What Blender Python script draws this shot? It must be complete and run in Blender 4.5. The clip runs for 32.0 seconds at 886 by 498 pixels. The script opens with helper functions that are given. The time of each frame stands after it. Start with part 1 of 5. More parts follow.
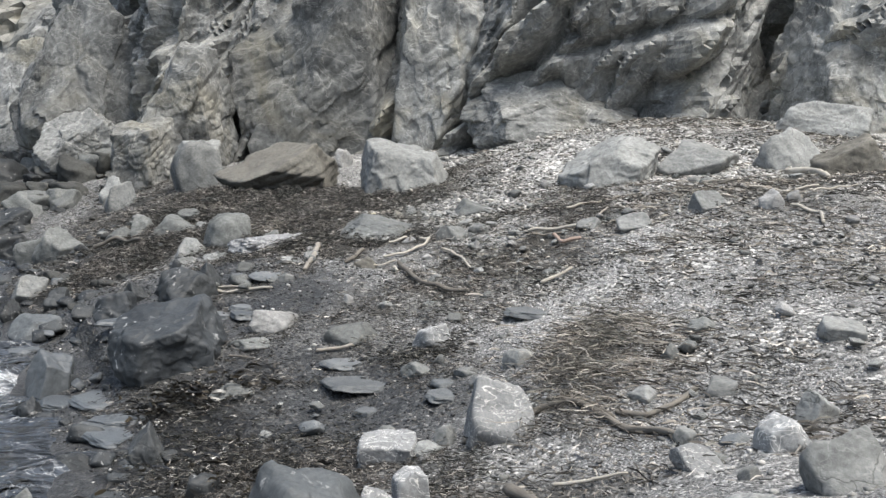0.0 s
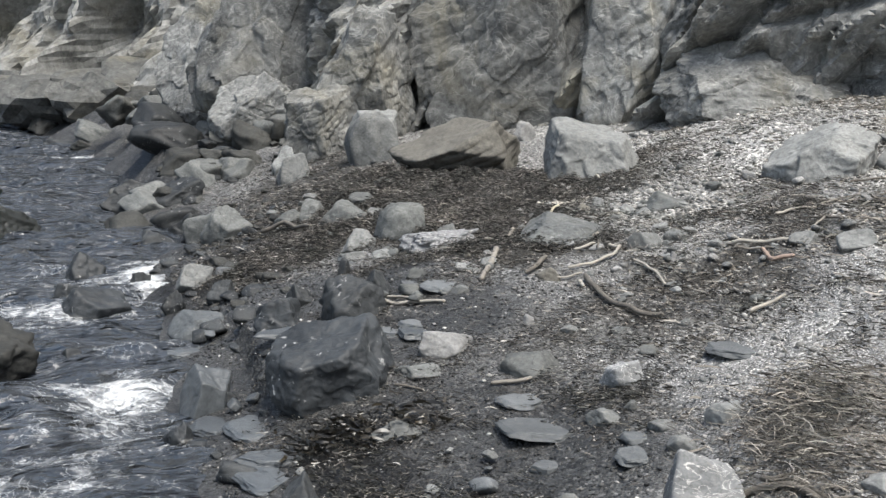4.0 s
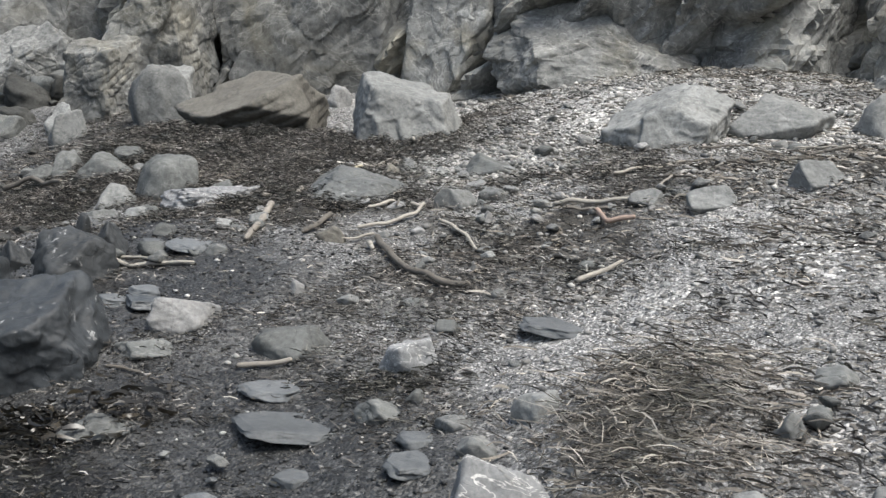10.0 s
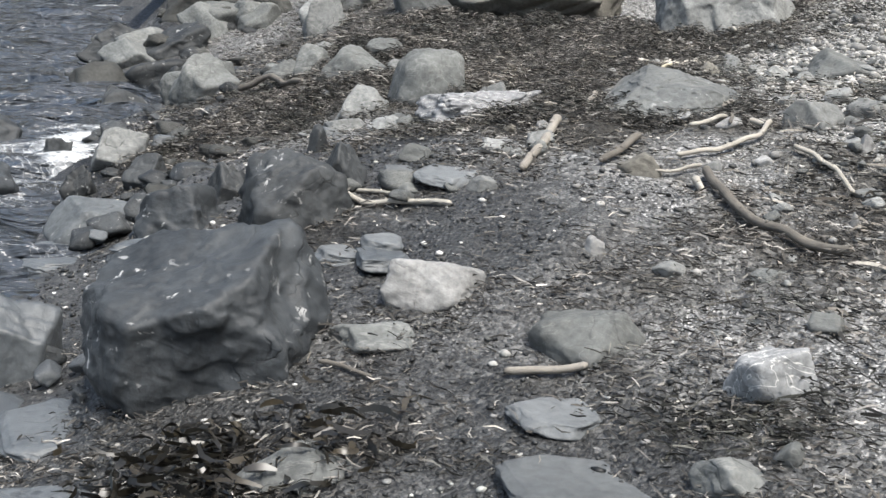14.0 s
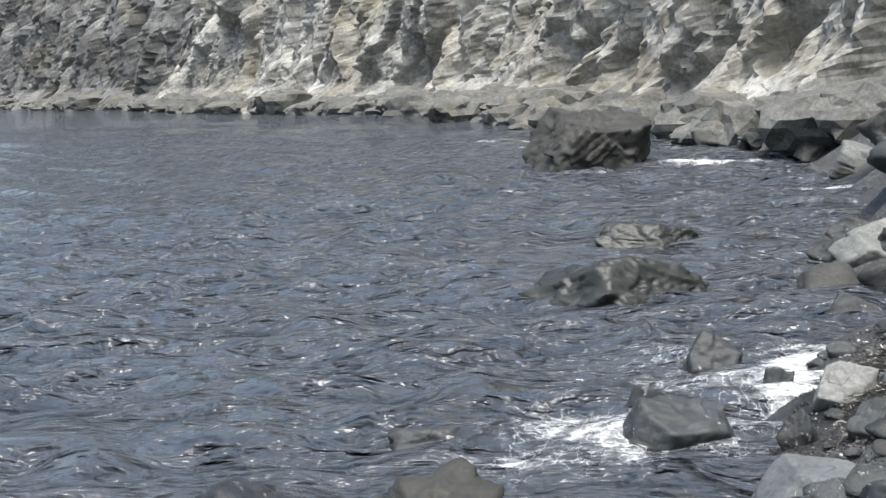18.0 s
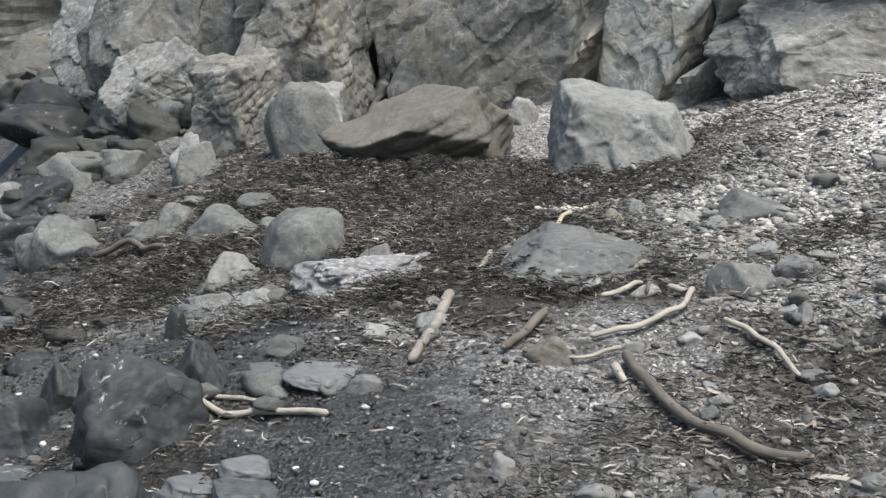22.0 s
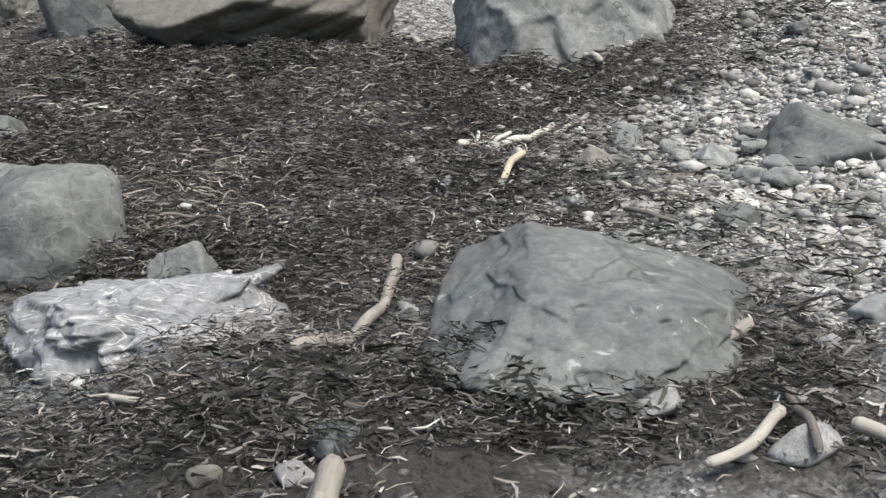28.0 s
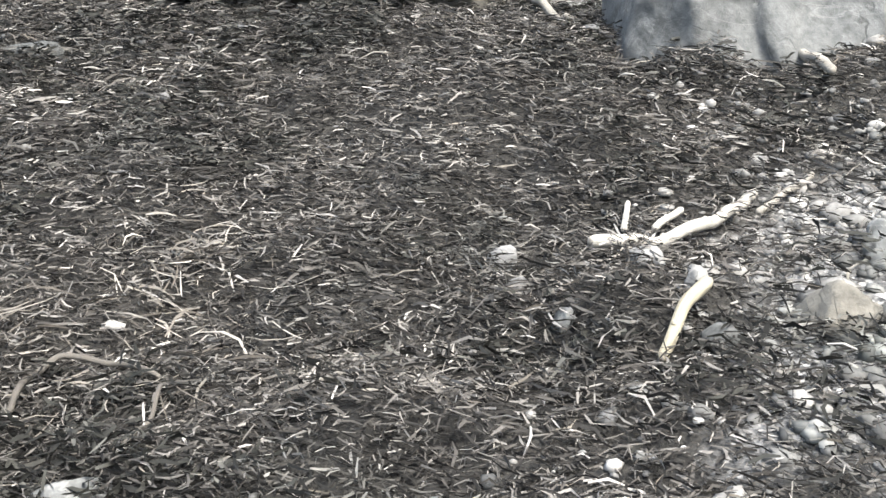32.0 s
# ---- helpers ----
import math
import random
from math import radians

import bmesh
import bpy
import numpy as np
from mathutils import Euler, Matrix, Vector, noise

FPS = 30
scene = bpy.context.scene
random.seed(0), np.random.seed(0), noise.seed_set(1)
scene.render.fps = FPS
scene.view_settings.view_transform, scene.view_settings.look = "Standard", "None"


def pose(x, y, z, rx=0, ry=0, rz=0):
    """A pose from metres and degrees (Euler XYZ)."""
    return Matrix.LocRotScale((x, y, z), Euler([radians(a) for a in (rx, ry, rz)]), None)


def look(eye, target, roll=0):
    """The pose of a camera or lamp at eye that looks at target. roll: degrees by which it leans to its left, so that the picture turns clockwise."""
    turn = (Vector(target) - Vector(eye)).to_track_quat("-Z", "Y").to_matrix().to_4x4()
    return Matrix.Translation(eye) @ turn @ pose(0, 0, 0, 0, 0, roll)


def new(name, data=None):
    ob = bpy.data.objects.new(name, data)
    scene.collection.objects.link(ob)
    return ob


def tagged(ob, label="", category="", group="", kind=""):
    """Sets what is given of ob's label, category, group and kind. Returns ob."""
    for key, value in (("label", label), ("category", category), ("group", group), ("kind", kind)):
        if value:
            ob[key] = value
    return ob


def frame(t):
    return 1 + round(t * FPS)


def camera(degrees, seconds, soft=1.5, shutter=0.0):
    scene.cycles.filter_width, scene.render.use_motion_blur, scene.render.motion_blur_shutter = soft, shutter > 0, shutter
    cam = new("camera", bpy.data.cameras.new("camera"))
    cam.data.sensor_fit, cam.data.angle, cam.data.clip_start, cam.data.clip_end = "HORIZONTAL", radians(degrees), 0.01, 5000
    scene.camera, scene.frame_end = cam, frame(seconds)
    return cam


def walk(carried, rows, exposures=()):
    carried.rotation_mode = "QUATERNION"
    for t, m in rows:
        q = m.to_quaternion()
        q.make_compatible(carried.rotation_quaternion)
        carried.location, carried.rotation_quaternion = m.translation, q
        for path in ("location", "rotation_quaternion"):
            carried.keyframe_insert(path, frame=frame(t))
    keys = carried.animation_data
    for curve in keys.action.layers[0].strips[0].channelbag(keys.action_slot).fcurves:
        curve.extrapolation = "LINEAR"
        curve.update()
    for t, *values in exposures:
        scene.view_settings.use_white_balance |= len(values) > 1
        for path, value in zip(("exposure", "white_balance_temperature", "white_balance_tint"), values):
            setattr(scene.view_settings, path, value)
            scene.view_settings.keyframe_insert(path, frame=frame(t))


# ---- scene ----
cam = camera(37.29, 32.0, soft=1.5)

# seconds, eye, yaw to the left of +y, pitch, roll
ROWS = [
    (0, -0.000, 0.000, 2.953, 5.60, -6.94, 2.65),
    (0.5, -0.089, 0.188, 2.930, 6.50, -9.16, 2.77),
    (1, -0.167, 0.372, 2.907, 7.48, -11.08, 2.98),
    (1.5, -0.267, 0.555, 2.885, 8.90, -12.34, 3.41),
    (2, -0.276, 0.816, 2.972, 11.26, -13.93, 3.36),
    (2.5, -0.284, 1.028, 3.131, 12.55, -13.67, 3.42),
    (3, -0.287, 1.055, 3.256, 12.65, -12.27, 3.67),
    (3.5, -0.272, 1.161, 3.382, 12.93, -11.10, 3.27),
    (4, -0.310, 1.343, 3.424, 13.23, -9.92, 3.14),
    (4.5, -0.387, 1.603, 3.371, 13.76, -8.76, 3.31),
    (6.5, -0.343, 2.247, 3.219, 14.86, -9.22, 2.44),
    (7, -0.302, 2.308, 3.131, 12.34, -10.31, 2.94),
    (7.5, -0.255, 2.309, 3.100, 9.78, -10.57, 3.50),
    (8, -0.214, 2.399, 3.019, 7.24, -9.54, 4.17),
    (8.5, -0.165, 2.605, 2.926, 4.93, -8.60, 4.90),
    (9, -0.142, 2.973, 2.804, 3.97, -7.84, 5.51),
    (9.5, -0.139, 3.394, 2.696, 4.53, -7.92, 5.89),
    (10, -0.192, 3.846, 2.634, 6.46, -9.01, 5.82),
    (10.5, -0.276, 4.304, 2.592, 9.46, -10.29, 5.45),
    (11, -0.367, 4.682, 2.565, 12.56, -11.81, 4.88),
    (11.5, -0.494, 5.012, 2.524, 15.57, -13.12, 4.21),
    (12, -0.611, 5.400, 2.479, 18.61, -14.14, 3.59),
    (12.5, -0.719, 5.702, 2.455, 19.30, -14.80, 3.84),
    (13, -0.827, 5.982, 2.432, 18.02, -15.10, 4.69),
    (13.5, -0.901, 6.220, 2.400, 17.30, -14.89, 5.42),
    (15.5, -0.946, 7.043, 2.550, 24.70, -14.39, 0.51),
    (16, -0.988, 7.237, 2.631, 27.02, -13.74, -0.54),
    (16.5, -1.132, 7.391, 2.647, 30.63, -12.42, -0.92),
    (17, -1.245, 7.517, 2.646, 36.69, -10.72, -1.57),
    (17.5, -1.324, 7.536, 2.700, 43.77, -9.42, -2.34),
    (18, -1.444, 7.556, 2.742, 50.63, -8.55, -3.19),
    (18.5, -1.596, 7.609, 2.802, 55.29, -8.05, -4.02),
    (19, -1.352, 7.473, 2.814, 53.60, -7.84, -3.88),
    (19.5, -1.450, 7.681, 2.596, 45.54, -7.66, -0.58),
    (20, -1.501, 7.854, 2.531, 37.05, -7.12, 0.98),
    (20.5, -1.312, 7.479, 2.567, 29.57, -7.69, 1.66),
    (21, -1.257, 7.401, 2.566, 23.11, -8.38, 2.22),
    (21.5, -1.252, 7.476, 2.543, 17.94, -8.87, 2.77),
    (22, -1.202, 7.527, 2.529, 13.82, -9.34, 2.98),
    (22.5, -1.131, 7.585, 2.509, 10.57, -9.82, 2.77),
    (23, -1.192, 7.824, 2.474, 8.02, -10.10, 2.73),
    (23.5, -1.335, 8.279, 2.401, 6.55, -9.94, 2.89),
    (24, -1.491, 8.642, 2.370, 5.40, -10.15, 3.21),
    (24.5, -1.626, 8.939, 2.370, 5.03, -10.67, 3.35),
    (25, -1.720, 9.266, 2.373, 5.94, -11.32, 3.21),
    (25.5, -1.791, 9.600, 2.368, 7.22, -11.95, 3.03),
    (27.5, -2.141, 11.031, 2.407, 7.31, -15.41, 2.42),
    (28, -2.201, 11.425, 2.412, 7.09, -15.97, 2.58),
    (28.5, -2.266, 11.816, 2.402, 6.79, -16.41, 3.03),
    (29, -2.317, 12.177, 2.397, 6.54, -16.90, 3.30),
    (29.5, -2.375, 12.505, 2.396, 6.11, -17.68, 3.96),
    (30, -2.407, 12.833, 2.395, 6.36, -19.08, 4.51),
    (30.5, -2.427, 13.149, 2.398, 7.24, -21.09, 4.76),
    (31, -2.446, 13.431, 2.400, 8.74, -22.78, 4.70),
    (31.5, -2.452, 13.697, 2.401, 11.29, -22.24, 4.28),
    (32, -2.514, 13.917, 2.396, 12.97, -20.77, 4.22),
]
walk(cam, [(t, pose(x, y, z, 90 + pitch, 0, yaw) @ pose(0, 0, 0, 0, 0, roll)) for t, x, y, z, yaw, pitch, roll in ROWS],
     [(0, 0.86), (2, 0.78), (4, 0.75), (7, 0.67), (9.5, 0.64), (11, 0.8), (12, 0.9), (13, 1.03), (16, 0.93), (17, 0.92), (18, 1.13), (19, 0.78), (20, 0.61), (21, 0.62), (22.5, 0.75), (29, 0.79), (30, 0.84), (31.2, 0.78), (31.8, 1.35), (32, 1.45)])

# ---- light: an overcast sky over a cove, with a weak wide sun ----
world = bpy.data.worlds.new("sky")
scene.world = world
world.use_nodes = True
wn = world.node_tree.nodes
sky = wn.new("ShaderNodeTexSky")
sky.sky_type, sky.sun_disc = "NISHITA", False
sky.sun_elevation, sky.sun_rotation = radians(68), radians(128)
sky.air_density, sky.dust_density, sky.ozone_density = 1.0, 4.0, 1.0
grey = wn.new("ShaderNodeHueSaturation")
grey.inputs["Saturation"].default_value = 0.95
world.node_tree.links.new(sky.outputs[0], grey.inputs["Color"])
veil = wn.new("ShaderNodeMix")
veil.data_type, veil.blend_type = "RGBA", "MULTIPLY"
veil.inputs[0].default_value = 1.0
veil.inputs[7].default_value = (0.993, 1.0, 0.95, 1)
world.node_tree.links.new(grey.outputs[0], veil.inputs[6])
world.node_tree.links.new(veil.outputs[2], wn["Background"].inputs["Color"])
wn["Background"].inputs["Strength"].default_value = 0.14
sun = new("sun", bpy.data.lights.new("sun", "SUN"))
sun.data.energy, sun.data.angle, sun.data.color = 2.7, radians(25), (1.0, 0.99, 0.955)
sun.matrix_world = look((7.5, 7.0, 24), (0, 13, 0))

# ---- noise in numpy ----
def lattice(i, seed):
    n = (i[..., 0] * 374761393 + i[..., 1] * 668265263 + i[..., 2] * 1274126177 + seed * 974711) & 0xFFFFFFFF
    n = ((n ^ (n >> 13)) * 1274126177) & 0xFFFFFFFF
    n = ((n ^ (n >> 16)) * 668265263) & 0xFFFFFFFF
    return ((n ^ (n >> 15)) & 0xFFFFFF) / 16777215.0


def vnoise(p, seed=0):
    """Smooth value noise of points (n, 3), from -1 to 1."""
    i = np.floor(p).astype(np.int64)
    u = p - i
    u = u * u * (3 - 2 * u)
    out = np.zeros(len(p))
    for dx in (0, 1):
        for dy in (0, 1):
            for dz in (0, 1):
                w = (u[:, 0] if dx else 1 - u[:, 0]) * (u[:, 1] if dy else 1 - u[:, 1]) * (u[:, 2] if dz else 1 - u[:, 2])
                out += w * lattice(i + np.array([dx, dy, dz]), seed)
    return out * 2 - 1


def fbm(p, seed=0, octaves=4, gain=0.5):
    out, amp = np.zeros(len(p)), 1.0
    for k in range(octaves):
        out += amp * vnoise(p * 2.03 ** k, seed + k)
        amp *= gain
    return out


def crags(p, seed=0, tilt=0.9, k=16.0):
    """Broken-rock relief: each Voronoi cell is a tilted plane of its own, and the planes run into each other over a short slope. Returns the height and the distance to the nearest crack."""
    i0 = np.floor(p).astype(np.int64)
    total, val = np.full(len(p), 1e-12), np.zeros(len(p))
    best, second = np.full(len(p), 9.0), np.full(len(p), 9.0)
    for dx in (-1, 0, 1):
        for dy in (-1, 0, 1):
            for dz in (-1, 0, 1):
                c = i0 + np.array([dx, dy, dz])
                off = p - (c + np.stack([lattice(c, seed + j) for j in (1, 2, 3)], -1))
                d = np.sqrt((off ** 2).sum(-1))
                g = np.stack([lattice(c, seed + j) for j in (4, 5, 6)], -1) - 0.5
                w = np.exp(-k * d)
                val += w * ((lattice(c, seed + 7) - 0.5) + tilt * (off * g).sum(-1) * 2)
                total += w
                second = np.where(d < best, best, np.minimum(second, d))
                best = np.minimum(best, d)
    return val / total, second - best


# ---- the lie of the land ----
HOLLOWS = [
    (0.00, -0.00, 0.00, 0.12, 0.37, 0.30, 0.08),
    (-0.00, -0.02, -0.09, 0.10, 0.68, 0.60, 0.21),
    (-0.05, -0.13, -0.23, -0.14, 0.21, 0.28, 0.26),
    (-0.17, -0.30, -0.06, 0.05, 0.03, 0.07, 0.22),
    (-0.09, -0.10, 0.14, -0.14, -0.28, -0.06, -0.04),
    (-0.11, -0.22, -0.28, -0.13, -0.08, 0.28, -0.01),
    (-0.59, -0.23, 0.12, 0.30, -0.50, 0.18, 0.08),
    (-0.45, -0.01, -0.20, 0.20, 0.17, 0.28, 0.11),
    (-0.14, -0.01, 0.00, -0.13, -0.19, -0.08, 0.01),
    (-0.67, 0.11, 0.26, -0.07, 0.17, 0.06, 0.00),
    (-0.43, 0.25, -0.14, -0.47, 0.31, 0.17, 0.02),
]


SHORE_Y = [-12, 0, 4, 7.1, 9.8, 13.8, 16.1, 19.4, 26.7, 31, 40]
SHORE_X = [-5, -3.4, -3.2, -3.45, -3.95, -6.0, -7.9, -9.4, -13.4, -17.5, -30]


def ground_at(x, y):
    x, y = np.atleast_1d(np.asarray(x, float)), np.atleast_1d(np.asarray(y, float))
    z = 1.15 + 0.131 * np.clip(x, -40, 4) + 0.0967 * (np.clip(y, -3, 30) - 12)
    for j, row in enumerate(HOLLOWS):
        for i, amp in enumerate(row):
            if amp:
                z = z + amp * np.exp(-((x + 8.5 - 1.9 * i) ** 2 + (y + 1.0 - 2.2 * j) ** 2) / 5.78)
    # the bed falls away to seaward of the waterline
    d = np.interp(y, SHORE_Y, SHORE_X) - x
    z = np.where(d > -0.6, np.minimum(z, 0.03 - 0.28 * d), z)
    z = z + np.clip(x - 6, 0, 60) * 0.35 + np.clip(-6 - y, 0, 60) * 0.2 * (x > -2)
    return np.maximum(z, -2.5)


def heap(x, y, cx, cy, rx, ry, turn=0.0):
    """1 at the middle of an oval patch, 0 outside."""
    c, s = math.cos(turn), math.sin(turn)
    u, v = (c * (x - cx) + s * (y - cy)) / rx, (-s * (x - cx) + c * (y - cy)) / ry
    return np.exp(-(u * u + v * v) ** 2)


def wrack_at(x, y):
    """How thickly the beach is covered with dead seaweed and chips, from 0 to 1."""
    q = np.stack([x, y, 0 * x], -1) if np.ndim(x) else np.array([[x, y, 0.0]])
    x, y = x + 0.3 * fbm(q * 1.6, 71, 3).reshape(np.shape(x)), y + 0.3 * fbm(q * 1.6, 75, 3).reshape(np.shape(x))
    w = 1.0 * heap(x, y, -3.6, 18.0, 2.4, 2.3, 0.3) + 0.95 * heap(x, y, -6.0, 16.0, 1.4, 1.0, 0.6) + 0.85 * heap(x, y, -6.6, 18.6, 1.3, 1.6) + 0.8 * heap(x, y, -3.2, 16.2, 1.2, 1.0)
    w = w + 0.45 * heap(x, y, 0.19, 9.8, 0.4, 0.8) + 0.9 * heap(x, y, -3.0, 10.4, 0.55, 0.25, 0.5) + 1.0 * heap(x, y, -2.1, 8.0, 0.95, 1.6, 0.2)
    w = w + 0.42 * heap(x, y, 0.2, 15.0, 2.4, 2.2) + 0.35 * heap(x, y, -0.8, 12.6, 1.4, 1.2) + 0.5 * heap(x, y, -3.3, 12.3, 0.6, 0.5) + 0.45 * heap(x, y, 0.0, 7.7, 1.3, 0.8) + 0.22 * heap(x, y, -2.2, 11.6, 0.9, 0.9) + 0.2 * heap(x, y, -1.2, 10.6, 0.7, 0.8) + 0.7 * heap(x, y, -2.8, 9.6, 0.5, 0.8) + 0.4 * heap(x, y, 2.5, 14.5, 1.4, 2.5)
    w = w * (1 - 0.97 * heap(x, y, -1.5, 16.95, 1.1, 1.9)) * (1 - 0.8 * heap(x, y, -0.9, 14.6, 0.8, 0.8))
    w = w + 0.5 * heap(x, y, -7.2, 20.5, 1.5, 2.2) + 0.4 * heap(x, y, -2.3, 14.3, 1.0, 0.9) + 0.5 * heap(x, y, -3.3, 14.3, 0.8, 0.6)
    return np.clip(w, 0, 1)


def damp_at(x, y):
    """How wet the beach is: 1 at the waterline, 0 on the upper beach."""
    return np.clip(1.3 - (x - np.interp(y, SHORE_Y, SHORE_X)) / 2.3 + 0.95 * heap(x, y, -1.8, 10.0, 1.4, 1.6) + 0.6 * heap(x, y, -3.4, 12.3, 0.9, 0.8) + 0.5 * heap(x, y, -3.4, 14.2, 0.9, 0.7) + 0.6 * heap(x, y, -2.8, 12.7, 1.3, 1.0) + 0.45 * heap(x, y, -4.7, 13.7, 1.0, 1.0) + 0.6 * heap(x, y, -3.0, 9.7, 1.0, 1.0), 0, 1)


def upper_at(x, y):
    """1 on the dry upper beach, 0 towards the sea."""
    return np.clip((x + 1.8 - 0.25 * (13 - y)) / 1.5, 0, 1)


def gravel_at(x, y):
    """How thickly pebbles lie."""
    return np.clip(0.45 + 0.9 * heap(x, y, -1.3, 16.9, 1.2, 1.3) + 0.5 * heap(x, y, 0.5, 19.5, 4.0, 2.2) + 0.5 * heap(x, y, 1.5, 9.5, 1.5, 2.5) - 0.35 * heap(x, y, -3.6, 18.0, 2.2, 2.0), 0.05, 1)


def relief(x, y):
    """The uneven top of the shingle, with lumps where wrack lies."""
    q = np.stack([x, y, 0 * x], -1)
    w = wrack_at(x, y)
    lumps = w * (0.05 * fbm(q * 2.6, 51, 2) + 0.025 * fbm(q * 6.5, 56, 2))
    return 0.05 * fbm(q * 0.9, 11, 3) + 0.022 * fbm(q * 4.1, 21, 3) * (0.6 + w) + lumps + 0.12 * heap(x, y, 0.19, 9.8, 0.5, 0.9) + 0.05 * heap(x, y, -5.75, 16.0, 1.3, 0.8, 0.6)


def surface(x, y):
    return ground_at(x, y) + relief(x, y)


# ---- materials ----
def shader(name, rough=0.8):
    m = bpy.data.materials.new(name)
    m.use_nodes = True
    n, l = m.node_tree.nodes, m.node_tree.links
    bsdf = n["Principled BSDF"]
    bsdf.inputs["Roughness"].default_value = rough
    return m, n, l, bsdf


def ramp(n, l, fac, stops):
    r = n.new("ShaderNodeValToRGB")
    el = r.color_ramp.elements
    while len(el) < len(stops):
        el.new(0.5)
    for e, (at, c) in zip(el, stops):
        e.position, e.color = at, (*c, 1) if len(c) == 3 else c
    l.new(fac, r.inputs["Fac"])
    return r.outputs["Color"]


def noise_tex(n, l, vec, scale, detail=6, rough=0.6, distort=0.0):
    t = n.new("ShaderNodeTexNoise")
    t.inputs["Scale"].default_value, t.inputs["Detail"].default_value = scale, detail
    t.inputs["Roughness"].default_value, t.inputs["Distortion"].default_value = rough, distort
    l.new(vec, t.inputs["Vector"])
    return t.outputs["Fac"]


def mix(n, l, fac, a, b, blend="MIX"):
    m = n.new("ShaderNodeMix")
    m.data_type, m.blend_type = "RGBA", blend
    for src, sock in ((fac, m.inputs[0]), (a, m.inputs[6]), (b, m.inputs[7])):
        if isinstance(src, (int, float)):
            sock.default_value = src
        elif isinstance(src, tuple):
            sock.default_value = (*src, 1)
        else:
            l.new(src, sock)
    return m.outputs[2]


def bump(n, l, bsdf, height, strength, dist, after=None):
    b = n.new("ShaderNodeBump")
    b.inputs["Strength"].default_value, b.inputs["Distance"].default_value = strength, dist
    l.new(height, b.inputs["Height"])
    if after:
        l.new(after, b.inputs["Normal"])
    l.new(b.outputs[0], bsdf.inputs["Normal"])
    return b.outputs[0]


def rock_material(name, dark, light, rough=0.8, vein=0.0, scale=1.0, strata=(0.3, 0.1, 1.0), spec=0.4, spread=0.25, banding=0.25, relief=0.35, crack=3.2, ochre=0.0, fleck=0.0):
    m, n, l, bsdf = shader(name, rough)
    tc, info = n.new("ShaderNodeTexCoord"), n.new("ShaderNodeObjectInfo")
    shift = n.new("ShaderNodeVectorMath")
    shift.operation = "MULTIPLY_ADD"
    l.new(info.outputs["Random"], shift.inputs[0])
    shift.inputs[1].default_value = (37, 53, 71)
    l.new(tc.outputs["Object"], shift.inputs[2])
    p = shift.outputs[0]
    big, fine = noise_tex(n, l, p, 2.2 * scale, 8, 0.65, 0.4), noise_tex(n, l, p, 28 * scale, 6, 0.7)
    col = ramp(n, l, big, [(0.36, dark), (0.64, light)])
    # banding of the slaty rock
    mp = n.new("ShaderNodeMapping")
    mp.vector_type = "TEXTURE"
    mp.inputs["Rotation"].default_value = strata
    mp.inputs["Scale"].default_value = (1.2 / scale, 0.9 / scale, 0.16 / scale)
    l.new(p, mp.inputs["Vector"])
    band = noise_tex(n, l, mp.outputs[0], 1.6, 5, 0.6, 0.6)
    col = mix(n, l, banding, col, ramp(n, l, band, [(0.35, tuple(c * 0.6 for c in dark)), (0.65, tuple(min(c * 1.15, 0.8) for c in light))]))
    col = mix(n, l, 0.32, col, ramp(n, l, fine, [(0.34, tuple(c * 0.4 for c in dark)), (0.66, tuple(min(c * 1.4, 0.85) for c in light))]))
    if vein:
        mpv = n.new("ShaderNodeMapping")
        mpv.vector_type = "TEXTURE"
        mpv.inputs["Scale"].default_value = (0.6 / scale, 0.2 / scale, 0.35 / scale)
        mpv.inputs["Rotation"].default_value = (0.5, 0.4, 0.3)
        l.new(p, mpv.inputs["Vector"])
        wob = noise_tex(n, l, mpv.outputs[0], 1.4, 3, 0.6, 1.2)
        line = ramp(n, l, wob, [(0.485, (0, 0, 0)), (0.5, (vein, vein, vein)), (0.515, (0, 0, 0))])
        col = mix(n, l, line, col, (0.62, 0.61, 0.58))
    if ochre:
        rust = noise_tex(n, l, p, 0.9 * scale, 6, 0.7, 0.8)
        col = mix(n, l, ramp(n, l, rust, [(0.5, (0, 0, 0)), (0.68, (ochre, ochre, ochre))]), col, (0.2, 0.18, 0.125))
        weathered = noise_tex(n, l, p, 7 * scale, 8, 0.75, 0.6)
        col = mix(n, l, 0.45, col, ramp(n, l, weathered, [(0.3, (0.35, 0.35, 0.35)), (0.5, (1, 1, 1)), (0.66, (1.8, 1.8, 1.78))]), "MULTIPLY")
    if fleck:
        spot = noise_tex(n, l, p, 13 * scale, 3, 0.6, 0.8)
        few = noise_tex(n, l, p, 3.0 * scale, 2, 0.5)
        spot = mix(n, l, 1.0, ramp(n, l, spot, [(0.62, (0, 0, 0)), (0.67, (fleck, fleck, fleck))]), ramp(n, l, few, [(0.45, (0, 0, 0)), (0.6, (1, 1, 1))]), "MULTIPLY")
        col = mix(n, l, spot, col, (0.42, 0.42, 0.41))
    # dull stains and stone-to-stone difference
    hsv = n.new("ShaderNodeHueSaturation")
    val = n.new("ShaderNodeMapRange")
    val.inputs["To Min"].default_value, val.inputs["To Max"].default_value = 1 - spread, 1 + spread
    l.new(info.outputs["Random"], val.inputs["Value"])
    l.new(val.outputs[0], hsv.inputs["Value"])
    l.new(col, hsv.inputs["Color"])
    l.new(hsv.outputs[0], bsdf.inputs["Base Color"])
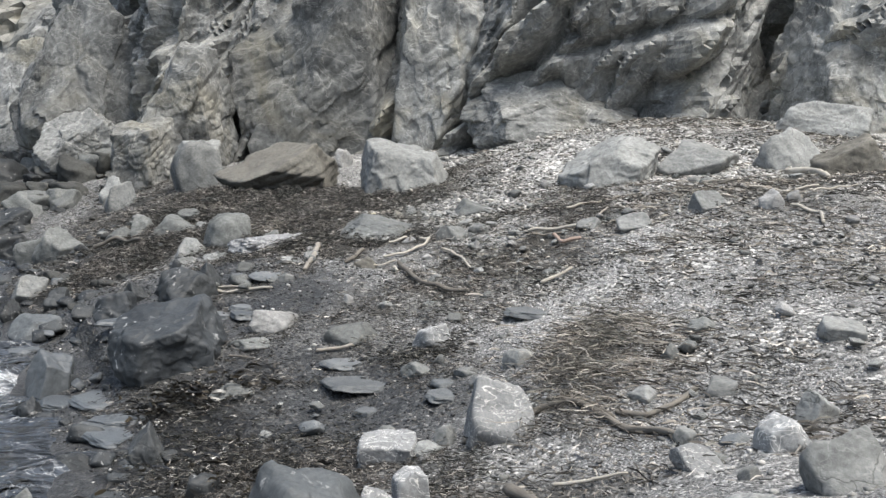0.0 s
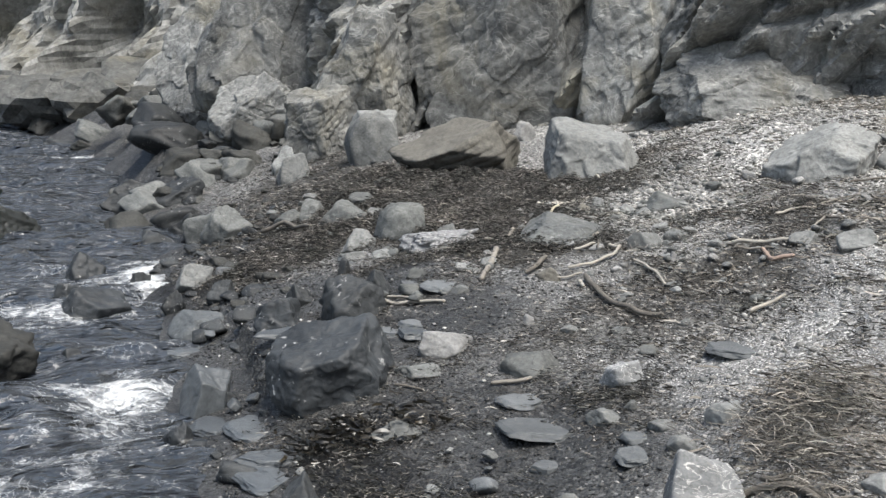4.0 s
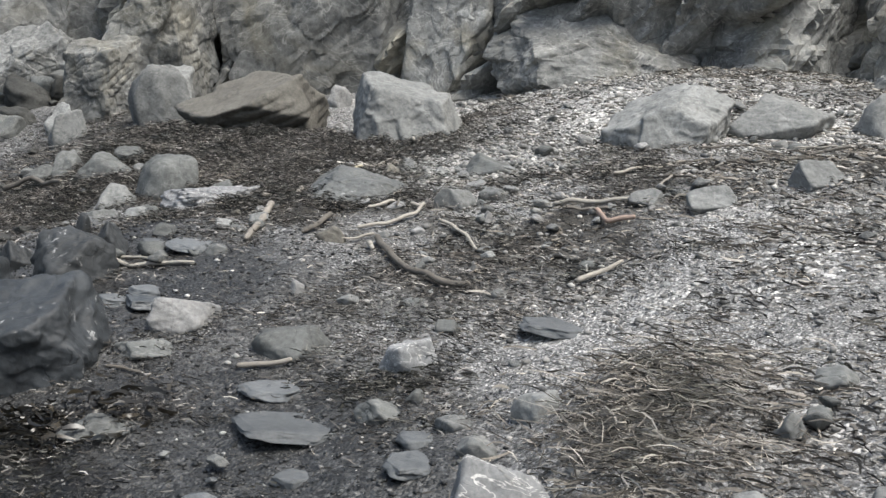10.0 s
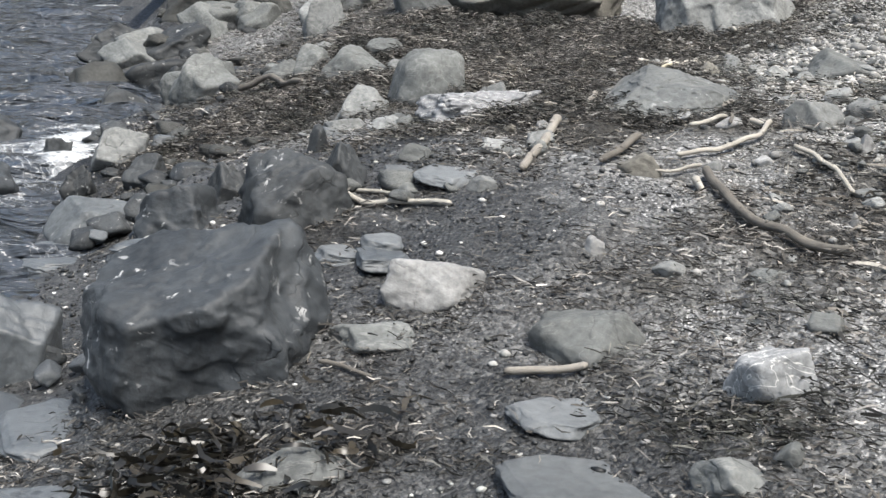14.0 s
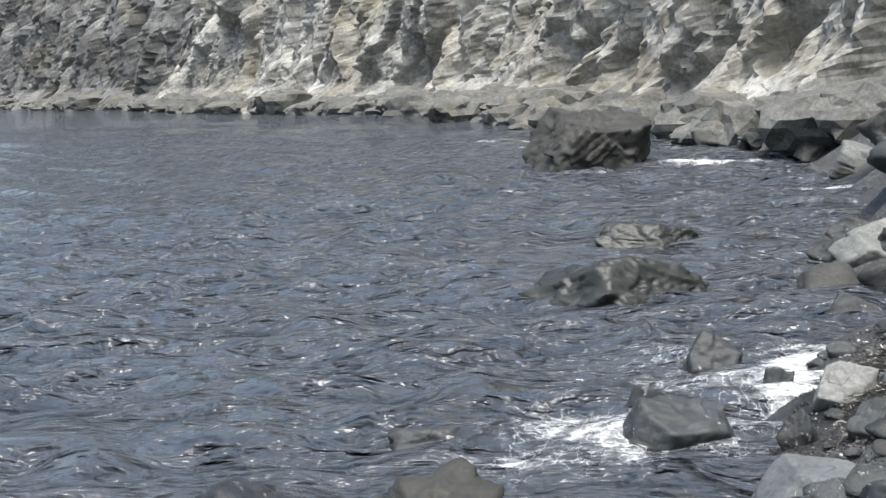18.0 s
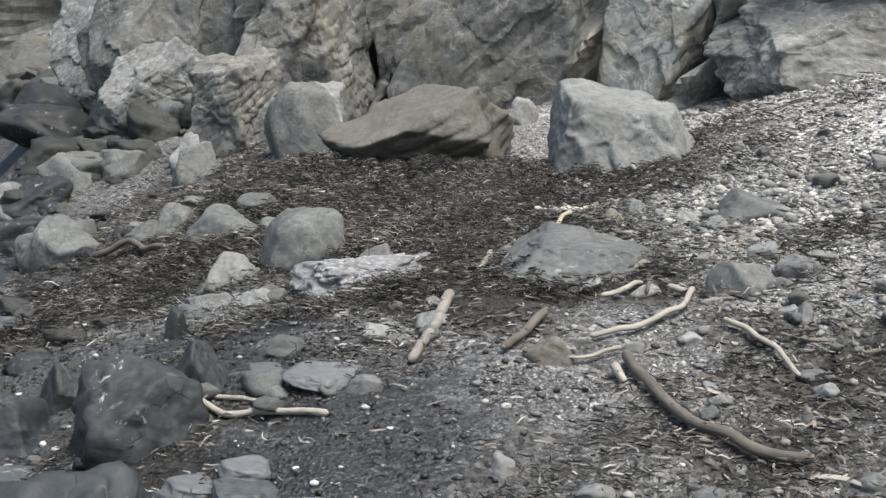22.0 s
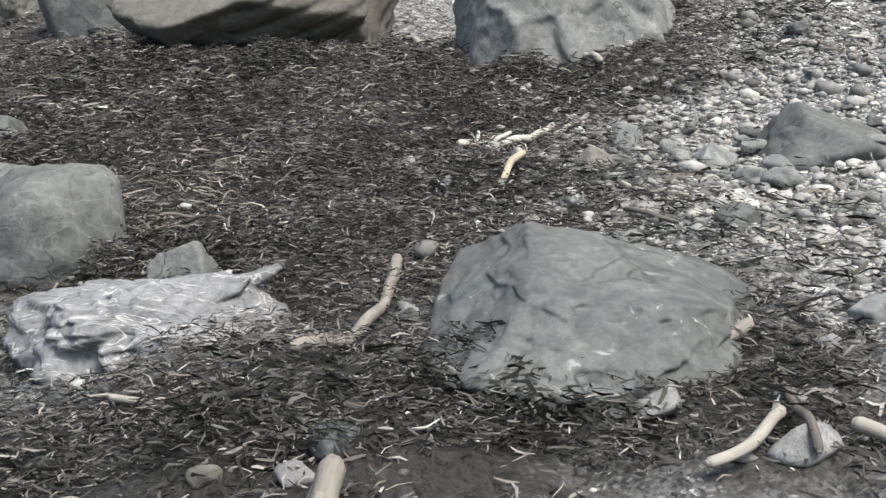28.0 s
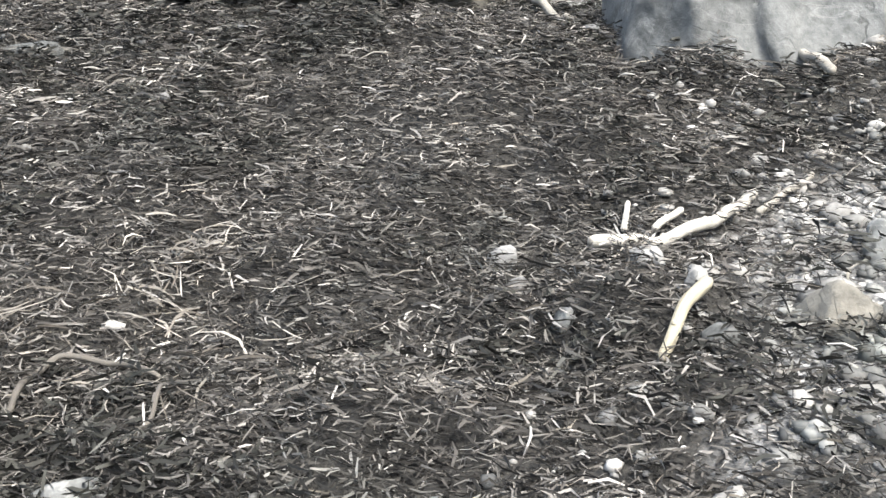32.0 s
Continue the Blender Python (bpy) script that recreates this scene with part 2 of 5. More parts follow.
    if crack:
        wv = n.new("ShaderNodeVectorMath")
        wv.operation = "MULTIPLY_ADD"
        wt = n.new("ShaderNodeTexNoise")
        wt.inputs["Scale"].default_value, wt.inputs["Detail"].default_value = 3.0 * scale, 4
        l.new(p, wt.inputs["Vector"])
        l.new(wt.outputs["Color"], wv.inputs[0])
        wv.inputs[1].default_value = (0.5 / scale,) * 3
        l.new(p, wv.inputs[2])
        net = n.new("ShaderNodeTexVoronoi")
        net.feature = "DISTANCE_TO_EDGE"
        net.inputs["Scale"].default_value = crack * scale
        l.new(wv.outputs[0], net.inputs["Vector"])
        seam = ramp(n, l, net.outputs["Distance"], [(0.0, (0.3, 0.3, 0.3)), (0.024, (1, 1, 1))])
        part_ = ramp(n, l, big, [(0.48, (0, 0, 0)), (0.62, (0.85, 0.85, 0.85))])
        seam = mix(n, l, part_, (1.0, 1.0, 1.0), seam)
        l.new(mix(n, l, 1.0, hsv.outputs[0], seam, "MULTIPLY"), bsdf.inputs["Base Color"])
    rr = n.new("ShaderNodeMapRange")
    rr.inputs["To Min"].default_value, rr.inputs["To Max"].default_value = rough - 0.2, min(rough + 0.15, 1)
    l.new(fine, rr.inputs["Value"])
    l.new(rr.outputs[0], bsdf.inputs["Roughness"])
    bsdf.inputs["Specular IOR Level"].default_value = spec
    b1 = bump(n, l, bsdf, band, relief, 0.02 / scale)
    b2 = bump(n, l, bsdf, fine, 0.6, 0.008 / scale, b1)
    if crack:
        bump(n, l, bsdf, seam, 0.5, 0.01 / scale, b2)
    return m


ROCK = {
    "pale": rock_material("pale_rock", (0.088, 0.092, 0.09), (0.235, 0.24, 0.232), 0.82, vein=0.15, strata=(0.5, 0.6, 0.2)),
    "grey": rock_material("grey_rock", (0.05, 0.054, 0.053), (0.15, 0.155, 0.149), 0.8, vein=0.1, strata=(0.3, -0.5, 0.2)),
    "white": rock_material("white_rock", (0.13, 0.13, 0.128), (0.29, 0.289, 0.28), 0.8, strata=(0.1, 0.3, 0.2), banding=0.6, relief=0.6),
    "streaked": rock_material("streaked_quartzite", (0.06, 0.063, 0.066), (0.29, 0.293, 0.297), 0.75, vein=0.6, strata=(0.9, 0.15, 0.3), banding=0.7, relief=1.0, scale=1.3),
    "vein": rock_material("veined_rock", (0.12, 0.124, 0.126), (0.27, 0.275, 0.275), 0.72, vein=1.0, scale=1.6),
    "slatey": rock_material("dark_blue_grey_rock", (0.04, 0.045, 0.049), (0.1, 0.108, 0.112), 0.7, fleck=0.5, spec=0.35, banding=0.15, relief=0.3, crack=1.6),
    "slab": rock_material("slate", (0.075, 0.082, 0.086), (0.14, 0.148, 0.152), 0.7, scale=0.8, banding=0.2, relief=0.2, crack=0),
    "slate": rock_material("damp_slate", (0.045, 0.051, 0.056), (0.105, 0.115, 0.122), 0.5, scale=0.8, spec=0.5, banding=0.2, relief=0.2),
    "dark": rock_material("damp_rock", (0.013, 0.0145, 0.0155), (0.056, 0.06, 0.062), 0.62, fleck=0.7, spec=0.28, spread=0.35),
    "smooth": rock_material("smooth_grey_rock", (0.052, 0.056, 0.058), (0.122, 0.126, 0.121), 0.78, banding=0.15, strata=(0.2, 0.4, 0.3), crack=1.9, ochre=0.4, fleck=0.6),
    "wet": rock_material("wet_rock", (0.011, 0.0125, 0.0138), (0.046, 0.051, 0.055), 0.58, fleck=0.8, spec=0.32),
    "tan": rock_material("tan_rock", (0.075, 0.07, 0.059), (0.2, 0.19, 0.165), 0.85, strata=(0.15, 0.25, 0), relief=0.7),
    "shore": rock_material("weedy_shore_rock", (0.016, 0.017, 0.016), (0.085, 0.086, 0.08), 0.75, spec=0.3, spread=0.4),
    "cliff": rock_material("cliff_rock", (0.042, 0.044, 0.043), (0.265, 0.268, 0.257), 0.88, vein=0.3, scale=0.45, strata=(0.3, 0.75, 0.2), banding=0.0, relief=0.0, crack=2.2, ochre=0.5),
    "far": rock_material("far_cliff_rock", (0.06, 0.061, 0.058), (0.38, 0.38, 0.36), 0.9, scale=0.22, banding=0.0, relief=0.0, crack=2.6, ochre=0.8),
    # far cliff rock again, with the shade on its turned-away end put into the colour
    "farshade": rock_material("far_shaded_cliff_rock", (0.035, 0.037, 0.038), (0.17, 0.173, 0.172), 0.9, scale=0.2, banding=0.0, relief=0.0, crack=2.6, ochre=0.4),
    "belt": rock_material("far_shore_rock", (0.022, 0.023, 0.022), (0.125, 0.126, 0.12), 0.85, scale=0.5, spec=0.3, relief=0.6, ochre=0.4),
    "islet": rock_material("weedy_wet_rock", (0.008, 0.0095, 0.009), (0.034, 0.037, 0.035), 0.5, scale=1.4, spec=0.4),
}


def island_material(name, colours, rough=0.8, fine=60, spec=0.35):
    """For heaps of small pieces: each piece takes a colour of its own."""
    m, n, l, bsdf = shader(name, rough)
    geo, tc = n.new("ShaderNodeNewGeometry"), n.new("ShaderNodeTexCoord")
    col = ramp(n, l, geo.outputs["Random Per Island"], colours)
    for e in n:
        if e.type == "VALTORGB":
            e.color_ramp.interpolation = "LINEAR"
    f = noise_tex(n, l, tc.outputs["Object"], fine, 4, 0.6)
    col = mix(n, l, 0.5, col, ramp(n, l, f, [(0.3, (0.45, 0.45, 0.45)), (0.7, (1.25, 1.25, 1.25))]), "MULTIPLY")
    broad = noise_tex(n, l, tc.outputs["Object"], 1.7, 5, 0.6, 0.4)
    col = mix(n, l, 0.8, col, ramp(n, l, broad, [(0.32, (0.42, 0.45, 0.42)), (0.5, (0.9, 0.87, 0.84)), (0.68, (1.5, 1.46, 1.4))]), "MULTIPLY")
    l.new(col, bsdf.inputs["Base Color"])
    bsdf.inputs["Specular IOR Level"].default_value = spec
    return m


PEBBLE = island_material("pebbles", [(0.0, (0.06, 0.063, 0.065)), (0.4, (0.15, 0.153, 0.152)), (0.7, (0.27, 0.27, 0.262)), (0.92, (0.38, 0.378, 0.365)), (1.0, (0.68, 0.67, 0.65))])
PALE_PEBBLE = island_material("bleached_pebbles", [(0.0, (0.12, 0.122, 0.12)), (0.4, (0.26, 0.262, 0.255)), (0.75, (0.36, 0.36, 0.348)), (1.0, (0.55, 0.545, 0.525))])
WET_PEBBLE = island_material("wet_pebbles", [(0.0, (0.009, 0.01, 0.0105)), (0.5, (0.027, 0.029, 0.031)), (0.82, (0.07, 0.0735, 0.075)), (0.92, (0.2, 0.2, 0.2)), (1.0, (0.6, 0.6, 0.59))], 0.5)
WRACK = island_material("dead_seaweed", [(0.0, (0.012, 0.0116, 0.0108)), (0.4, (0.045, 0.0425, 0.0395)), (0.7, (0.125, 0.119, 0.111)), (0.93, (0.25, 0.242, 0.228)), (1.0, (0.52, 0.505, 0.48))], 0.85)
OLIVE = island_material("dark_olive_weed", [(0.0, (0.006, 0.0065, 0.0055)), (0.5, (0.02, 0.021, 0.018)), (0.85, (0.055, 0.056, 0.049)), (1.0, (0.14, 0.14, 0.128))], 0.75)
REED = island_material("brown_reeds", [(0.0, (0.035, 0.032, 0.028)), (0.45, (0.14, 0.128, 0.112)), (0.8, (0.29, 0.272, 0.242)), (1.0, (0.52, 0.497, 0.45))], 0.8)
STRAW = island_material("bleached_stems", [(0.0, (0.10, 0.09, 0.076)), (0.5, (0.24, 0.222, 0.192)), (0.85, (0.38, 0.36, 0.32)), (1.0, (0.58, 0.555, 0.505))], 0.8)
WET_WEED = island_material("wet_kelp", [(0.0, (0.006, 0.006, 0.005)), (0.6, (0.018, 0.016, 0.012)), (1.0, (0.05, 0.042, 0.028))], 0.35, spec=0.5)


def wood_material(name, dark, light, rough=0.75):
    m, n, l, bsdf = shader(name, rough)
    tc, info = n.new("ShaderNodeTexCoord"), n.new("ShaderNodeObjectInfo")
    p = tc.outputs["UV"]
    mp = n.new("ShaderNodeMapping")
    mp.inputs["Scale"].default_value = (14, 5, 1)
    l.new(p, mp.inputs["Vector"])
    g, s = noise_tex(n, l, mp.outputs[0], 2.0, 6, 0.65, 0.3), noise_tex(n, l, tc.outputs["Object"], 9, 5, 0.6)
    col = mix(n, l, 0.5, ramp(n, l, g, [(0.3, dark), (0.7, light)]), ramp(n, l, s, [(0.3, dark), (0.72, light)]))
    l.new(col, bsdf.inputs["Base Color"])
    bump(n, l, bsdf, g, 0.6, 0.004)
    return m


WOOD = {
    "pale": wood_material("bleached_wood", (0.2, 0.182, 0.152), (0.43, 0.405, 0.355)),
    "tan": wood_material("peeled_wood", (0.135, 0.121, 0.101), (0.3, 0.278, 0.243)),
    "bark": wood_material("bark", (0.05, 0.044, 0.038), (0.16, 0.146, 0.125), 0.85),
    "white": wood_material("white_bleached_wood", (0.38, 0.357, 0.305), (0.6, 0.572, 0.51)),
    "yellow": wood_material("yellow_wood", (0.25, 0.22, 0.15), (0.46, 0.425, 0.325)),
    "vine": wood_material("brown_stem", (0.075, 0.067, 0.056), (0.19, 0.174, 0.15)),
    "red": wood_material("reddish_stick", (0.2, 0.14, 0.11), (0.36, 0.275, 0.225)),
}

# ground: dark wet sand, grey shingle and matted wrack, from the two masks on the mesh
GROUND, gn, gl, gb = shader("shingle", 0.85)
gt = gn.new("ShaderNodeTexCoord").outputs["Object"]
gvor = gn.new("ShaderNodeTexVoronoi")
gvor.inputs["Scale"].default_value = 34
gvor.inputs["Randomness"].default_value = 1
gl.new(gt, gvor.inputs["Vector"])
gvor2 = gn.new("ShaderNodeTexVoronoi")
gvor2.inputs["Scale"].default_value = 90
gl.new(gt, gvor2.inputs["Vector"])
sep = gn.new("ShaderNodeSeparateColor")
gl.new(gvor.outputs["Color"], sep.inputs[0])
sep2 = gn.new("ShaderNodeSeparateColor")
gl.new(gvor2.outputs["Color"], sep2.inputs[0])
stones = ramp(gn, gl, sep.outputs[0], [(0.0, (0.03, 0.03, 0.03)), (0.4, (0.12, 0.121, 0.119)), (0.8, (0.27, 0.269, 0.262)), (1.0, (0.62, 0.61, 0.59))])
grit = ramp(gn, gl, sep2.outputs[1], [(0.0, (0.02, 0.0205, 0.021)), (0.5, (0.11, 0.111, 0.111)), (0.9, (0.26, 0.26, 0.256)), (1.0, (0.62, 0.61, 0.59))])
patch = noise_tex(gn, gl, gt, 1.3, 6, 0.65, 0.5)
shingle = mix(gn, gl, ramp(gn, gl, patch, [(0.4, (0, 0, 0)), (0.62, (1, 1, 1))]), grit, stones)
att = gn.new("ShaderNodeAttribute")
att.attribute_name = "cover"
sepc = gn.new("ShaderNodeSeparateColor")
gl.new(att.outputs["Color"], sepc.inputs[0])
mat_ = noise_tex(gn, gl, gt, 16, 7, 0.75, 1.5)
weed = ramp(gn, gl, mat_, [(0.3, (0.008, 0.0078, 0.007)), (0.55, (0.032, 0.03, 0.026)), (0.75, (0.1, 0.094, 0.084))])
wfac = gn.new("ShaderNodeMath")
wfac.operation = "MULTIPLY_ADD"
gl.new(patch, wfac.inputs[0])
wfac.inputs[1].default_value = 0.9
wsub = gn.new("ShaderNodeMath")
wsub.operation = "SUBTRACT"
gl.new(sepc.outputs[0], wsub.inputs[0])
wsub.inputs[1].default_value = 0.45
gl.new(wsub.outputs[0], wfac.inputs[2])
gcol = mix(gn, gl, ramp(gn, gl, wfac.outputs[0], [(0.25, (0, 0, 0)), (0.55, (1, 1, 1))]), shingle, weed)
damp = mix(gn, gl, sepc.outputs[1], (1.0, 1.0, 1.0), (0.21, 0.214, 0.217))
gcol = mix(gn, gl, 1.0, gcol, damp, "MULTIPLY")
gcol = mix(gn, gl, 1.0, gcol, mix(gn, gl, sepc.outputs[2], (1.0, 1.0, 1.0), (2.15, 2.13, 2.08)), "MULTIPLY")
gl.new(gcol, gb.inputs["Base Color"])
gr = gn.new("ShaderNodeMapRange")
gr.inputs["To Min"].default_value, gr.inputs["To Max"].default_value = 0.9, 0.45
gl.new(sepc.outputs[1], gr.inputs["Value"])
gl.new(gr.outputs[0], gb.inputs["Roughness"])
gd = ramp(gn, gl, gvor.outputs["Distance"], [(0.0, (1, 1, 1)), (0.6, (0, 0, 0))])
g1 = bump(gn, gl, gb, gd, 0.7, 0.02)
g2 = bump(gn, gl, gb, gvor2.outputs["Distance"], 0.6, 0.008, g1)
bump(gn, gl, gb, mat_, 0.5, 0.02, g2)

# sea: rippled water, foam where it runs up the shore
WATER, sn, sl, sb = shader("sea_water", 0.06)
st = sn.new("ShaderNodeTexCoord").outputs["Object"]
smap = sn.new("ShaderNodeMapping")
smap.vector_type = "TEXTURE"
smap.inputs["Rotation"].default_value = (0, 0, radians(44))
smap.inputs["Scale"].default_value = (0.95, 0.5, 1.0)
sl.new(st, smap.inputs["Vector"])
ripple, chop = noise_tex(sn, sl, smap.outputs[0], 1.7, 2, 0.45, 0.4), noise_tex(sn, sl, smap.outputs[0], 5, 2, 0.5, 0.3)
satt = sn.new("ShaderNodeAttribute")
satt.attribute_name = "shore"
ssep = sn.new("ShaderNodeSeparateColor")
sl.new(satt.outputs["Color"], ssep.inputs[0])
lace = sn.new("ShaderNodeTexVoronoi")
lace.feature, lace.inputs["Scale"].default_value = "DISTANCE_TO_EDGE", 3.4
warp = sn.new("ShaderNodeVectorMath")
warp.operation = "MULTIPLY_ADD"
wn3 = sn.new("ShaderNodeTexNoise")
wn3.inputs["Scale"].default_value, wn3.inputs["Detail"].default_value = 2.2, 5
sl.new(st, wn3.inputs["Vector"])
sl.new(wn3.outputs["Color"], warp.inputs[0])
warp.inputs[1].default_value = (1.7, 1.7, 1.7)
sl.new(st, warp.inputs[2])
sl.new(warp.outputs[0], lace.inputs["Vector"])
froth = noise_tex(sn, sl, st, 1.1, 7, 0.7, 0.8)
# foam: thin broken lines where the wash thins out, whole patches where it is thick
line = ramp(sn, sl, lace.outputs["Distance"], [(0.0, (1, 1, 1)), (0.035, (0.3, 0.3, 0.3)), (0.1, (0, 0, 0))])
speck = noise_tex(sn, sl, st, 7, 6, 0.65, 0.8)
fm = sn.new("ShaderNodeMath")
fm.operation = "MULTIPLY_ADD"
sl.new(line, fm.inputs[0])
fm.inputs[1].default_value = 0.13
sl.new(froth, fm.inputs[2])
fs = sn.new("ShaderNodeMath")
fs.operation = "MULTIPLY_ADD"
sl.new(speck, fs.inputs[0])
fs.inputs[1].default_value = 0.32
fo = sn.new("ShaderNodeMath")
fo.operation, fo.inputs[1].default_value = "SUBTRACT", 0.1
sl.new(fm.outputs[0], fo.inputs[0])
sl.new(fo.outputs[0], fs.inputs[2])
fa = sn.new("ShaderNodeMath")
fa.operation = "ADD"
sl.new(fs.outputs[0], fa.inputs[0])
sl.new(ssep.outputs[0], fa.inputs[1])
foam = ramp(sn, sl, fa.outputs[0], [(0.78, (0, 0, 0)), (0.88, (0.3, 0.3, 0.3)), (1.04, (1, 1, 1))])
deep = ramp(sn, sl, froth, [(0.35, (0.034, 0.04, 0.048)), (0.7, (0.06, 0.068, 0.081))])
sl.new(mix(sn, sl, foam, deep, (0.66, 0.68, 0.69)), sb.inputs["Base Color"])
srr = sn.new("ShaderNodeMapRange")
srr.inputs["To Min"].default_value, srr.inputs["To Max"].default_value = 0.07, 0.75
sl.new(foam, srr.inputs["Value"])
sl.new(srr.outputs[0], sb.inputs["Roughness"])
sb.inputs["IOR"].default_value = 1.33
s1 = bump(sn, sl, sb, ripple, 1.0, 0.6)
s2 = bump(sn, sl, sb, chop, 0.8, 0.12, s1)
bump(sn, sl, sb, foam, 0.5, 0.03, s2)


# ---- mesh helpers ----
def mesh_from(name, verts, faces, material, smooth=True):
    me = bpy.data.meshes.new(name)
    verts, faces = np.asarray(verts, np.float32), np.asarray(faces, np.int32)
    k = faces.shape[1]
    me.vertices.add(len(verts))
    me.vertices.foreach_set("co", verts.ravel())
    me.loops.add(faces.size)
    me.loops.foreach_set("vertex_index", faces.ravel())
    me.polygons.add(len(faces))
    me.polygons.foreach_set("loop_start", np.arange(0, faces.size, k, dtype=np.int32))
    me.polygons.foreach_set("use_smooth", np.full(len(faces), smooth))
    me.update(calc_edges=True)
    me.validate()
    me.materials.append(material)
    return me


def grid_faces(nu, nv):
    i = np.arange(nu - 1)[:, None] * nv + np.arange(nv - 1)[None]
    return np.stack([i, i + nv, i + nv + 1, i + 1], -1).reshape(-1, 4)


def colour_layer(me, name, a, b=None, c=None):
    layer = me.color_attributes.new(name, "FLOAT_COLOR", "POINT")
    z = np.zeros_like(a)
    data = np.stack([a, z if b is None else b, z if c is None else c, z + 1], -1).astype(np.float32)
    layer.data.foreach_set("color", data.ravel())


BALL = {}
for level in (1, 2, 3, 4, 5, 6):
    bm = bmesh.new()
    bmesh.ops.create_icosphere(bm, subdivisions=level, radius=1)
    BALL[level] = (np.array([v.co[:] for v in bm.verts]), np.array([[v.index for v in f.verts] for f in bm.faces]))
    bm.free()


def spread_lines(lo, hi, step, far):
    """Even steps inside, growing ones out to far on both sides."""
    mid = list(np.arange(lo, hi, step))
    out, s = [], step
    while not out or out[-1] < far:
        s *= 1.22
        out.append((out[-1] if out else 0) + s)
    return np.array([lo - v for v in reversed(out)] + mid + [mid[-1] + v for v in out])


# ---- ground and sea ----
gx, gy = spread_lines(-9.0, 4.0, 0.055, 1500), spread_lines(5.0, 21.0, 0.06, 1500)
X, Y = [a.ravel() for a in np.meshgrid(gx, gy, indexing="ij")]
Z = ground_at(X, Y)
P3 = np.stack([X, Y, 0 * X], -1)
near = (np.abs(X) < 40) & (np.abs(Y) < 60)
rough_ = np.zeros_like(X)
rough_[near] = relief(X[near], Y[near])
Z = Z + rough_
me = mesh_from("ground", np.stack([X, Y, Z], -1), grid_faces(len(gx), len(gy)), GROUND)
colour_layer(me, "cover", wrack_at(X, Y), np.clip(damp_at(X, Y) + 0.2 * fbm(P3 * 0.8, 81, 3) * near, 0, 1), upper_at(X, Y) * np.clip((Y - 9) / 6, 0, 1) * np.clip(0.6 + 0.8 * fbm(P3 * 0.7, 31, 3), 0, 1))
ground = tagged(new("ground", me), "dark grey shingle beach matted with brown seaweed", "beach", kind="structure")

wx, wy = spread_lines(-22, -2.6, 0.07, 1500), spread_lines(5, 32, 0.07, 1500)
X, Y = [a.ravel() for a in np.meshgrid(wx, wy, indexing="ij")]
depth = -ground_at(X, Y)
shore = np.clip(1 - np.abs(depth - 0.15) / 0.55, 0, 1) * (Y < 17.5) * (X > -10)
calm = np.stack([X, Y, 0 * X], -1)
close = (X > -60) & (X < 20) & (Y > -30) & (Y < 80)
swell = np.zeros_like(X)
cw, sw = math.cos(radians(44)), math.sin(radians(44))
along, across = (cw * X + sw * Y)[close], (cw * Y - sw * X)[close]
wave = lambda u, v, seed, octaves=1: fbm(np.stack([along * u, across * v, 0 * along], -1), seed, octaves)
swell[close] = 0.06 * wave(0.3, 0.8, 5, 2) + 0.06 * (1 - 2 * np.abs(wave(0.8, 1.5, 15))) + 0.075 * wave(1.5, 2.7, 25) + 0.022 * wave(3.2, 5.6, 35)
me = mesh_from("water", np.stack([X, Y, swell], -1), grid_faces(len(wx), len(wy)), WATER)
wash = 0.15 * shore
for fx, fy, rx, ry, thick in ((-4.5, 9.0, 1.0, 1.6, 0.2), (-5.5, 11.2, 0.8, 1.3, 0.25), (-7.9, 13.9, 1.5, 0.9, 0.22), (-7.4, 16.1, 0.6, 1.4, 0.36), (-8.1, 15.3, 0.9, 0.6, 0.24), (-9.4, 21.8, 0.5, 1.6, 0.42), (-30, 34, 2.4, 0.35, 0.42), (-20.2, 30.2, 1.5, 0.5, 0.34), (-26.5, 33.6, 2.6, 0.3, 0.4), (-14.5, 27.5, 1.6, 0.5, 0.36)):
    wash = np.maximum(wash, thick * heap(X, Y, fx, fy, rx, ry, 0.6))
colour_layer(me, "shore", wash)
tagged(new("water", me), "dark rippled sea water with white foam along the shore", "sea", kind="structure")


